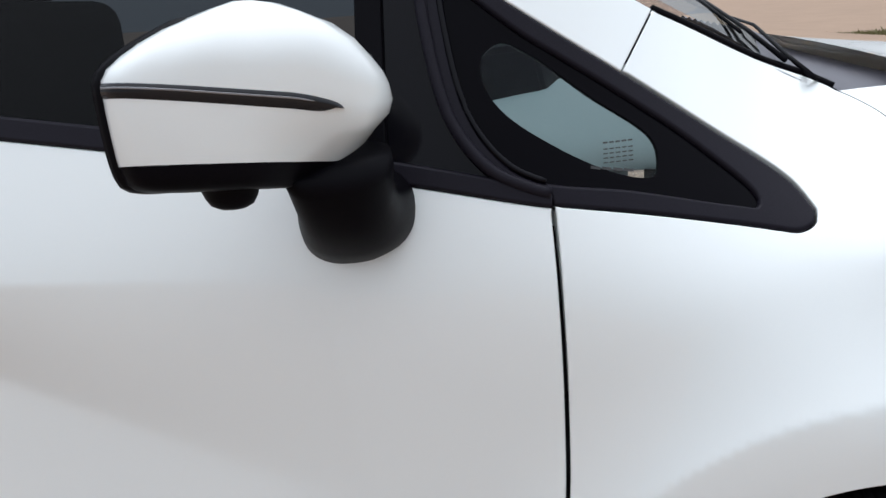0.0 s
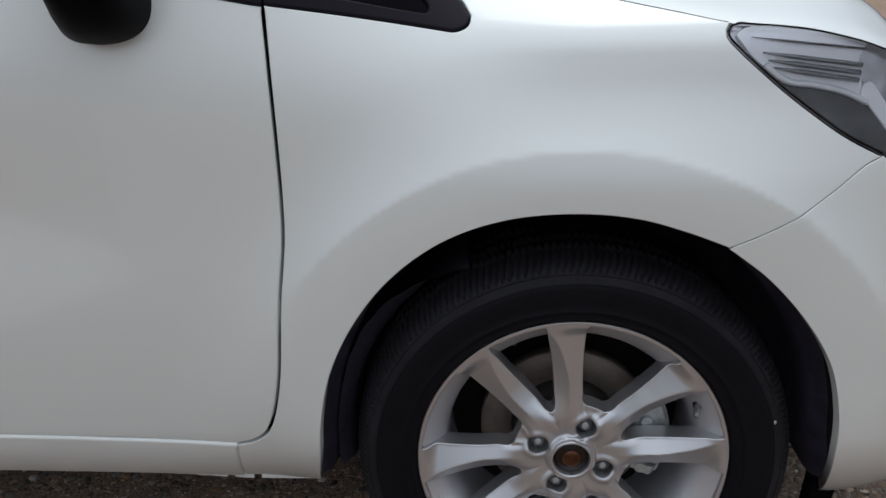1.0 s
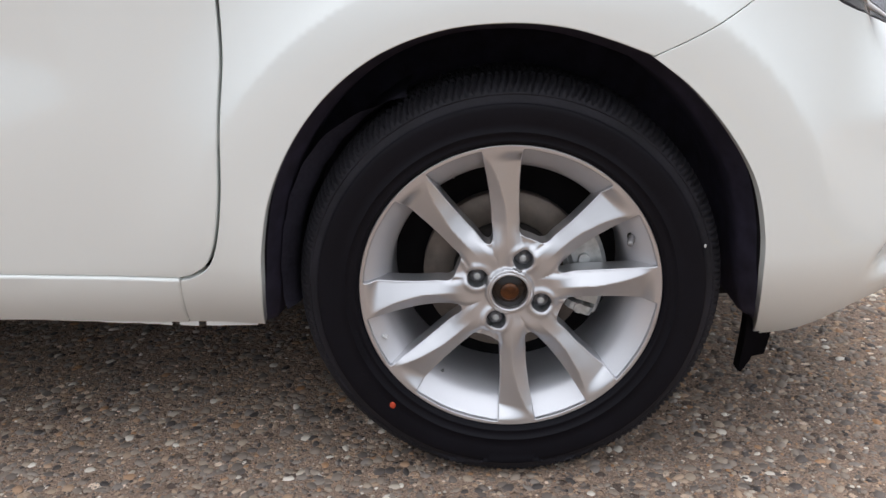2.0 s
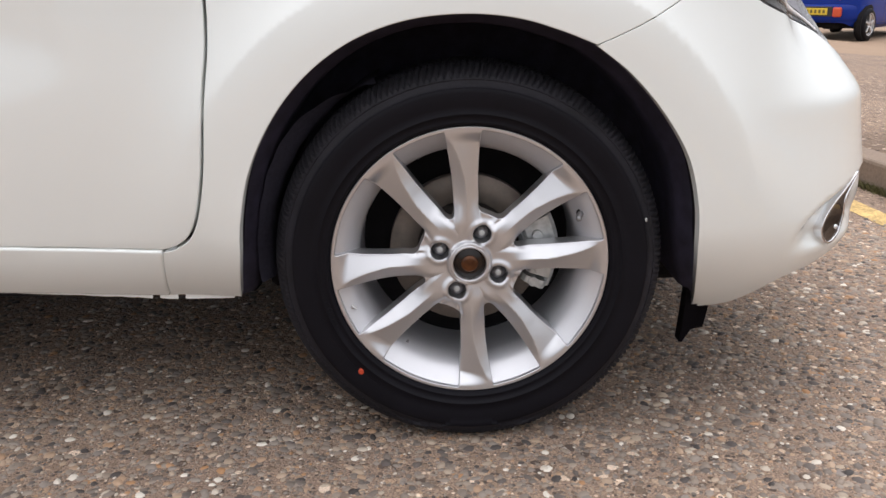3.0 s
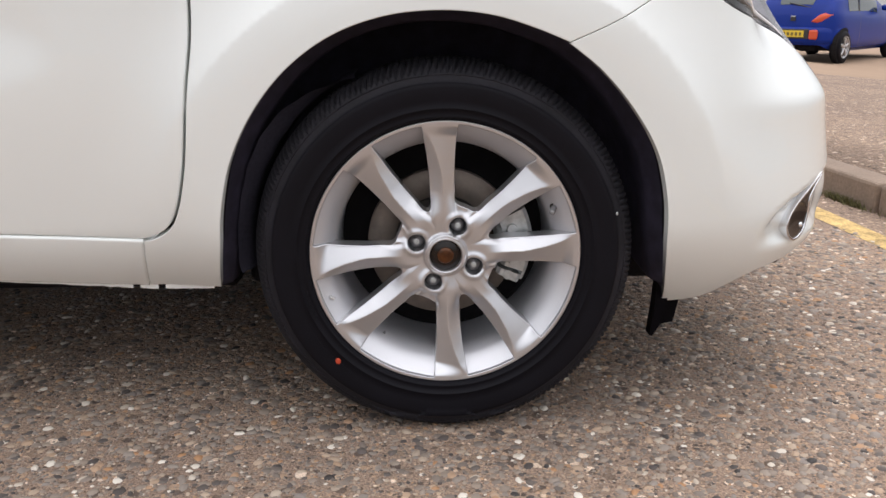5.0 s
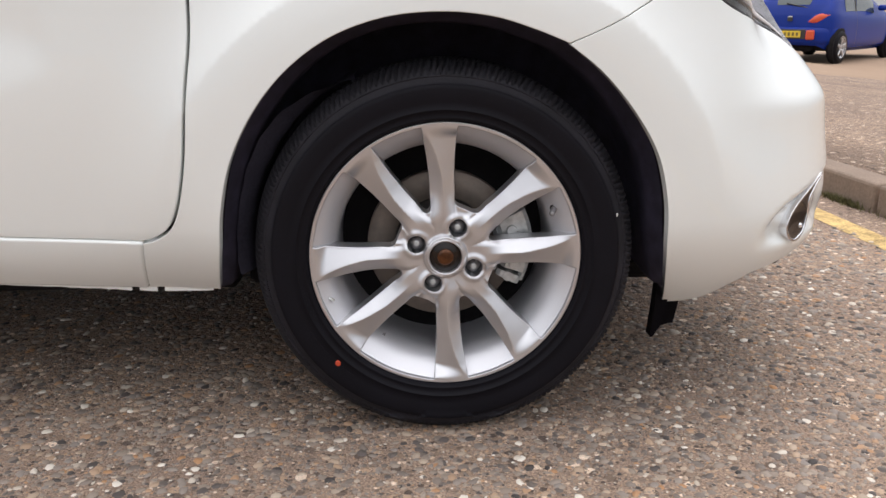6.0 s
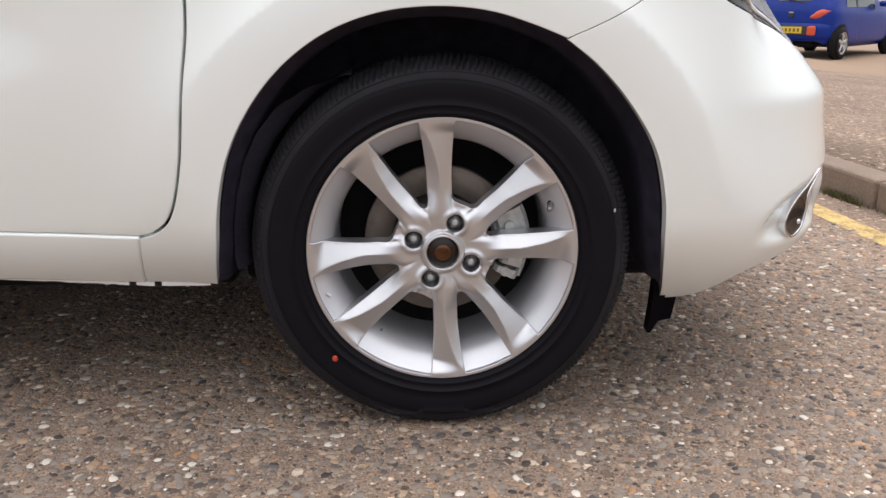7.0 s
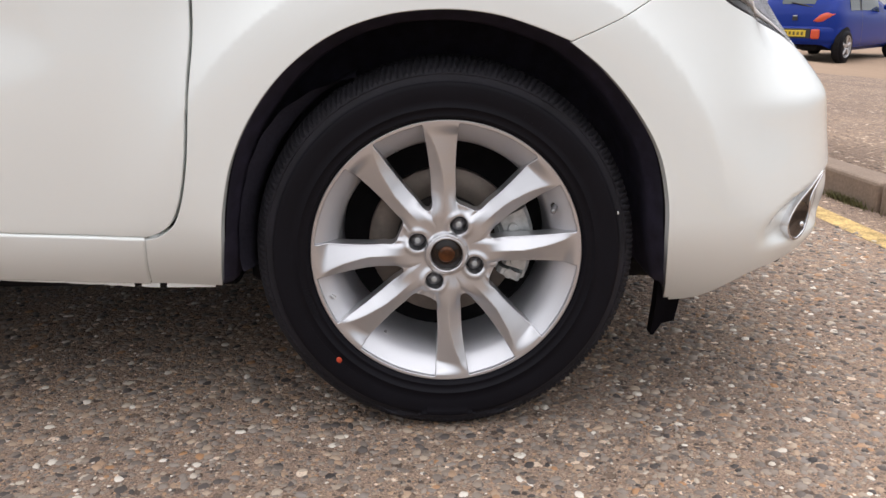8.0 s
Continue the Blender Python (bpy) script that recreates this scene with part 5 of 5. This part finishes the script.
# brake, fixed to the car behind the wheel
v, f = revolve([(0.080, 0.094), (0.082, 0.092), (0.125, 0.092), (0.126, 0.094), (0.126, 0.112), (0.07, 0.114)], 96)
disc = mesh_object("brake_disc", v, f, DISC, car, "brown-grey cast brake disc")
sv, sf = revolve([(0.177, 0.150), (0.160, 0.152), (0.05, 0.150), (0.001, 0.150)], 64)
mesh_object("dust_shield", sv, sf, UNDER, disc, "dark brake backing plate")
disc.matrix_basis = pose(0, 0, AXLE)
v, f = revolve([(0.001, 0.070), (0.062, 0.072), (0.076, 0.078), (0.080, 0.098), (0.080, 0.13)], 48)
mesh_object("hub", v, f, DARKHUB, disc)


def caliper():
    b = bmesh.new()
    bm_parts = []
    for a0, a1, r0, r1, y0, y1 in ((4, 26, 0.096, 0.150, 0.052, 0.135), (8, 20, 0.088, 0.10, 0.056, 0.09), (-18, -8, 0.102, 0.146, 0.050, 0.135), (-27, -21, 0.098, 0.140, 0.048, 0.09), (-24, -8, 0.086, 0.096, 0.050, 0.08), (-24, -10, 0.136, 0.146, 0.052, 0.09)):
        n = 10
        vs = []
        for i in range(n + 1):
            a = radians(a0 + (a1 - a0) * i / n)
            for r, y in ((r0, y0 + 0.006), (r0 + 0.006, y0), (r1 - 0.006, y0), (r1, y0 + 0.006), (r1, y1), (r0, y1)):
                vs.append(b.verts.new((r * math.cos(a), y, r * math.sin(a))))
        for i in range(n):
            for q in range(6):
                b.faces.new((vs[i * 6 + q], vs[i * 6 + (q + 1) % 6], vs[i * 6 + 6 + (q + 1) % 6], vs[i * 6 + 6 + q]))
        b.faces.new(vs[:6])
        b.faces.new(vs[-6:])
    for a, r in ((15, 0.118), (-13, 0.122), (-24, 0.118)):
        cyl = bmesh.ops.create_cone(b, cap_ends=True, segments=16, radius1=0.010, radius2=0.008, depth=0.016)
        bmesh.ops.rotate(b, cent=(0, 0, 0), matrix=Euler((radians(90), 0, 0)).to_matrix(), verts=cyl["verts"])
        bmesh.ops.translate(b, vec=(r * math.cos(radians(a)), 0.054, r * math.sin(radians(a))), verts=cyl["verts"])
    return part("brake_caliper", b, CALIPER, car, "silver cast brake caliper")


cal = caliper()
cal.matrix_basis = pose(0, 0.008, AXLE)
part("caliper_bracket", join(box((0.02, 0.03, 0.05), (0.098, 0.09, -0.002), 0.004, 2), box((0.05, 0.02, 0.016), (0.10, 0.10, 0.025), 0.004, 2)), UNDER, car).matrix_basis = pose(0, 0, AXLE)
for at, rz in (((-2.6, 0.0), 0), ((0.0, 2 * CENTRE), 180), ((-2.6, 2 * CENTRE), 180)):
    copy_thing(wheel, pose(at[0], at[1], 0.300, 0, 0, rz))

# ---- cabin ----
def seat(x, y):
    base = box((0.50, 0.50, 0.16), (x, y, 0.56), 0.05, 3)
    s = part("seat", base, CLOTH, car, "dark cloth front seat", True)
    part("backrest", box((0.14, 0.50, 0.62), (x - 0.34, y, 0.88), 0.06, 3, None), CLOTH, s, smooth=True)
    part("headrest", box((0.10, 0.26, 0.18), (x - 0.40, y, 1.28), 0.045, 3), CLOTH, s, smooth=True)


seat(-1.25, 0.45)
seat(-1.25, 1.19)


def dash_point(a, b):
    x = -0.16 - 0.48 * b
    z = 0.932 + 0.012 * math.sin(math.pi * b) - 0.03 * b**6
    return (x, 0.10 + (CENTRE - 0.10) * a, z)


half_sheet("dashboard", dash_point, 12, 10, DASH, "dashboard top coloured pale for glare")
part("dashboard_front", box((0.05, 1.42, 0.30), (-0.64, CENTRE, 0.76), 0.02, 2), CLOTH, car)
ring = [(0.185 * math.cos(a), 0.0, 0.185 * math.sin(a)) for a in np.linspace(0, 2 * math.pi, 40)]
rimw = tube("steering_wheel", ring, 0.014, TRIM, car, "black steering wheel", 10)
def binnacle():
    b = bmesh.new()
    low = [b.verts.new((x, y, 0.86)) for x, y in ((-0.64, 0.655), (-0.385, 0.875), (-0.30, 1.30), (-0.64, 1.30))]
    top = [b.verts.new((x, y, 1.03)) for x, y in ((-0.66, 0.68), (-0.42, 0.90), (-0.385, 1.28), (-0.66, 1.28))]
    b.faces.new(low)
    b.faces.new(top)
    for i in range(4):
        b.faces.new((low[i], low[(i + 1) % 4], top[(i + 1) % 4], top[i]))
    bmesh.ops.bevel(b, geom=b.edges[:], offset=0.012, segments=2, affect="EDGES")
    return part("centre_console", b, CLOTH, car, "dark centre display hood")


binnacle()
rimw.matrix_basis = pose(-0.92, 0.45, 0.84, 0, 0, 90) @ pose(0, 0, 0, -65 + 90, 0, 0)
part("steering_boss", box((0.10, 0.10, 0.06), (0, 0, 0), 0.02, 2), TRIM, rimw)
part("cabin_floor", box((2.0, 1.40, 0.04), (-1.5, CENTRE, 0.36)), CLOTH, car)
part("rear_bench", box((0.20, 1.30, 0.75), (-2.1, CENTRE, 0.80), 0.06, 2), CLOTH, car)
part("far_door_lining", box((1.5, 0.03, 0.55), (-1.2, 2 * CENTRE - 0.09, 0.70), 0.01, 1), CLOTH, car)
part("bulkhead", box((0.03, 0.98, 0.55), (-0.17, CENTRE, 0.68)), UNDER, car)


# ---- blue hatchback and the far side ----
def far_car(paint, at, heading):
    """A small rounded hatchback, its tail at the origin."""
    c = new("parked_car")
    xs = (0.0, 0.05, 0.20, 0.50, 1.0, 1.6, 2.1, 2.6, 3.0, 3.4, 3.56)
    wide = smooth_table(xs, (0.60, 0.715, 0.775, 0.80, 0.805, 0.81, 0.81, 0.80, 0.77, 0.70, 0.58))
    foot = smooth_table(xs, (0.32, 0.27, 0.235, 0.215, 0.20, 0.20, 0.20, 0.20, 0.22, 0.25, 0.30))
    belt = smooth_table(xs, (0.78, 0.90, 0.93, 0.935, 0.925, 0.90, 0.88, 0.85, 0.80, 0.70, 0.55))
    roof_w = smooth_table(xs, (0.50, 0.565, 0.60, 0.615, 0.615, 0.605, 0.62, 0.70, 0.66, 0.60, 0.50))
    roof_z = smooth_table(xs, (0.82, 0.965, 1.19, 1.36, 1.41, 1.385, 1.21, 0.935, 0.86, 0.74, 0.58))

    def section(x):
        w, z0, zb, rw, zr = (float(f(x)) for f in (wide, foot, belt, roof_w, roof_z))
        ring = spline([(0.86 * w, z0), (w, z0 + 0.10), (1.02 * w, 0.5 * (z0 + zb)), (1.0 * w, zb - 0.10), (0.955 * w, zb), (0.5 * (0.955 * w + rw), zb + 0.55 * (zr - zb)), (0.93 * rw, zr - 0.04), (0.62 * rw, zr), (0.0, zr + 0.012)], 0.01)
        run = np.r_[0, np.cumsum(np.hypot(*np.diff(ring, axis=0).T))]
        return ring, run / run[-1], zb

    def skin(x, q, flip=1, out=0.0):
        """On the shell at the station x: q from the foot (0) to the roof's middle (1)."""
        ring, run, _ = section(x)
        y, z = np.interp(q, run, ring[:, 0]), np.interp(q, run, ring[:, 1])
        y1, z1 = np.interp(min(1, q + 0.01), run, ring[:, 0]), np.interp(min(1, q + 0.01), run, ring[:, 1])
        y0, z0 = np.interp(max(0, q - 0.01), run, ring[:, 0]), np.interp(max(0, q - 0.01), run, ring[:, 1])
        t = math.hypot(y1 - y0, z1 - z0) or 1.0
        return (x - (out if x < 0.4 else 0.0), -flip * (y + out * (z1 - z0) / t), z + out * (y0 - y1) / t)

    stations = [0.0, 0.012, 0.03, 0.05, 0.08, 0.12, 0.16, 0.20, 0.28, 0.36, 0.50] + list(np.linspace(0.7, 3.4, 28)) + [3.48, 3.53, 3.56]
    qs = np.linspace(0, 1, 34)
    verts, faces = [], []
    for x in stations:
        half = [skin(x, q) for q in qs]
        verts += half + [(a, -b, z) for a, b, z in half[-2::-1]]
    k = 2 * len(qs) - 1
    for i in range(len(stations) - 1):
        for j in range(k - 1):
            faces.append((i * k + j, i * k + k + j, i * k + k + j + 1, i * k + j + 1))
    faces += [tuple(range(k)), tuple(range((len(stations) - 1) * k, len(stations) * k))[::-1]]
    mesh_object("body", verts, faces, paint, c)

    def patch(name, x0, x1, q0, q1, flip, mat, label="", out=0.006, lean=0.0):
        n, v, f = 9, [], []
        for i in range(n + 1):
            for j in range(n + 1):
                v.append(skin(x0 + (x1 - x0) * i / n + lean * j / n, q0 + (q1 - q0) * j / n, flip, out))
        for i in range(n):
            for j in range(n):
                g = (i * (n + 1) + j, (i + 1) * (n + 1) + j, (i + 1) * (n + 1) + j + 1, i * (n + 1) + j + 1)
                f.append(g if flip > 0 else g[::-1])
        return mesh_object(name, v, f, mat, c, label)

    for s in (1, -1):
        patch("rear_window", 0.075, 0.345, 0.79, 1.0, s, TINT, "pale reflecting rear glass")
        patch("side_window", 1.02, 1.86, 0.415, 0.625, s, TINT, "dark reflecting side glass", lean=0.10)
        patch("rear_side_window", 0.52, 0.95, 0.415, 0.625, s, TINT, lean=0.04)
        patch("window_pillar", 0.955, 1.015, 0.41, 0.63, s, MARK, lean=0.05)
        patch("door_gap", 1.00, 1.006, 0.08, 0.405, s, MARK)
        # leaf-shaped lamp on the corner of the tail
        n, v, f = 14, [], []
        for i in range(n + 1):
            t = i / n
            y, half = 0.34 + 0.36 * t, 0.075 * math.sin(math.pi * t) ** 0.8 * (1.15 - 0.3 * t) + 0.001
            z, x = 0.735 + 0.12 * t, -0.018 + 0.16 * max(0, t - 0.45) ** 1.6
            for e, deep in ((-1, 0.03), (-0.6, 0.004), (0, 0.0), (0.6, 0.004), (1, 0.03)):
                v.append((x + deep, -s * y, z + half * e))
        for i in range(n):
            for j in range(4):
                f.append((i * 5 + j, i * 5 + j + 1, i * 5 + 6 + j, i * 5 + 5 + j))
        mesh_object("tail_lamp", v, f, LAMPRED, c, "orange red leaf-shaped tail lamp")
        part("bumper_lamp", box((0.06, 0.16, 0.17), (-0.065, s * 0.42, 0.505), 0.03, 2), LAMPRED, c)
        part("door_mirror", box((0.12, 0.16, 0.11), (2.02, s * 0.88, 0.97), 0.045, 3), paint, c, smooth=True)
        for x in (0.34, 2.80):
            v, f = revolve([(0.17, -0.085), (0.20, -0.10), (0.25, -0.095), (0.28, -0.07), (0.288, -0.04), (0.288, 0.06), (0.26, 0.08)], 48)
            tw = mesh_object("wheel", v, f, RUBBER, c, "black tyre on a silver five-spoke rim")
            tw.matrix_basis = pose(x, s * 0.755, 0.288, 0, 0, 0 if s < 0 else 180)
            v, f = revolve([(0.001, -0.088), (0.045, -0.085), (0.055, -0.06), (0.16, -0.06), (0.178, -0.09), (0.195, -0.098), (0.20, -0.095)], 40)
            mesh_object("rim", v, f, ALLOY, tw)
            for q in range(5):
                bq = box((0.045, 0.03, 0.13), (0, -0.082, 0.105), 0.008, 1)
                bmesh.ops.rotate(bq, cent=(0, 0, 0), matrix=Euler((0, radians(72 * q), 0)).to_matrix(), verts=bq.verts)
                part("spoke", bq, ALLOY, tw)
            v, f = revolve([(0.155, -0.0615), (0.10, -0.063), (0.05, -0.064)], 30)
            mesh_object("rim_well", v, f, MARK, tw)
            v, f = revolve([(0.325, 0.06), (0.325, -0.012), (0.315, -0.016), (0.01, -0.016)], 48)
            arch = mesh_object("wheel_arch", v, f, UNDER, c)
            arch.matrix_basis = pose(x, s * 0.80, 0.30, 0, 0, 0 if s < 0 else 180)
    bump = [(0.30, -0.79), (0.12, -0.775), (0.0, -0.66), (-0.045, -0.45), (-0.06, 0.0), (-0.045, 0.45), (0.0, 0.66), (0.12, 0.775), (0.30, 0.79)]
    line = spline(bump, 0.05)
    v, f = [], []
    for x, y in line:
        for d, z in ((0.06, 0.335), (0.012, 0.36), (0.0, 0.43), (-0.004, 0.53), (0.004, 0.60), (0.03, 0.635), (0.08, 0.64)):
            v.append((x + d, y, z))
    for i in range(len(line) - 1):
        for j in range(6):
            f.append((i * 7 + j, i * 7 + j + 1, i * 7 + 8 + j, i * 7 + 7 + j))
    mesh_object("rear_bumper", v, f, paint, c)
    part("plate_recess", box((0.02, 0.66, 0.17), (-0.062, 0, 0.515), 0.006, 1), MARK, c)
    pl = part("number_plate", box((0.012, 0.50, 0.115), (-0.078, 0, 0.515), 0.003, 1), PLATE, c, "yellow rear number plate")
    for q in range(6):
        part("plate_bar", box((0.004, 0.04, 0.06), (-0.086, -0.19 + q * 0.075, 0.515)), PLATEBAR, pl)
    part("boot_badge", box((0.02, 0.10, 0.07), (-0.012, 0, 0.775), 0.009, 2), MARK, c)
    part("badge_shine", box((0.02, 0.085, 0.022), (-0.016, 0, 0.822), 0.008, 2), CALIPER, c)
    part("rear_wiper", box((0.02, 0.46, 0.022), (0.062, -0.10, 1.01), 0.006, 1, (12, 0, 0)), MARK, c)
    part("exhaust_box", box((0.20, 0.34, 0.14), (0.20, -0.25, 0.27), 0.05, 2), UNDER, c)
    part("underside", box((3.2, 1.3, 0.10), (1.75, 0, 0.27), 0.02, 1), UNDER, c)
    c.matrix_basis = pose(*at, 0, 0, heading)
    return c


blue = tagged(far_car(BLUE, (6.924, 14.405, -0.385), 42), "small bright blue hatchback with orange lamps parked on sand", "car", "parked cars")
maroon = tagged(far_car(MAROON, (2.2, 24.0, -0.385), 172), "small dark maroon car parked far off on sand", "car", "parked cars")


def bank(n, seed):
    rng = np.random.default_rng(seed)
    verts, faces = [], []
    for i in range(n):
        x = rng.uniform(2.5, 16)
        y = 21.5 + 0.10 * x + rng.normal(0, 0.30)
        h, a, w = rng.uniform(0.04, 0.16), rng.uniform(0, 6.28), rng.uniform(0.012, 0.03)
        k = len(verts)
        verts += [(x - w, y, -0.385), (x + w, y, -0.385), (x + h * 0.5 * math.cos(a), y + h * 0.5 * math.sin(a), -0.385 + h)]
        faces.append((k, k + 1, k + 2))
    return mesh_object("grass", verts, faces, GRASS, smooth=False)


tagged(bank(5000, 9), "rough strip of weeds and dry grass", "grass", kind="stuff")
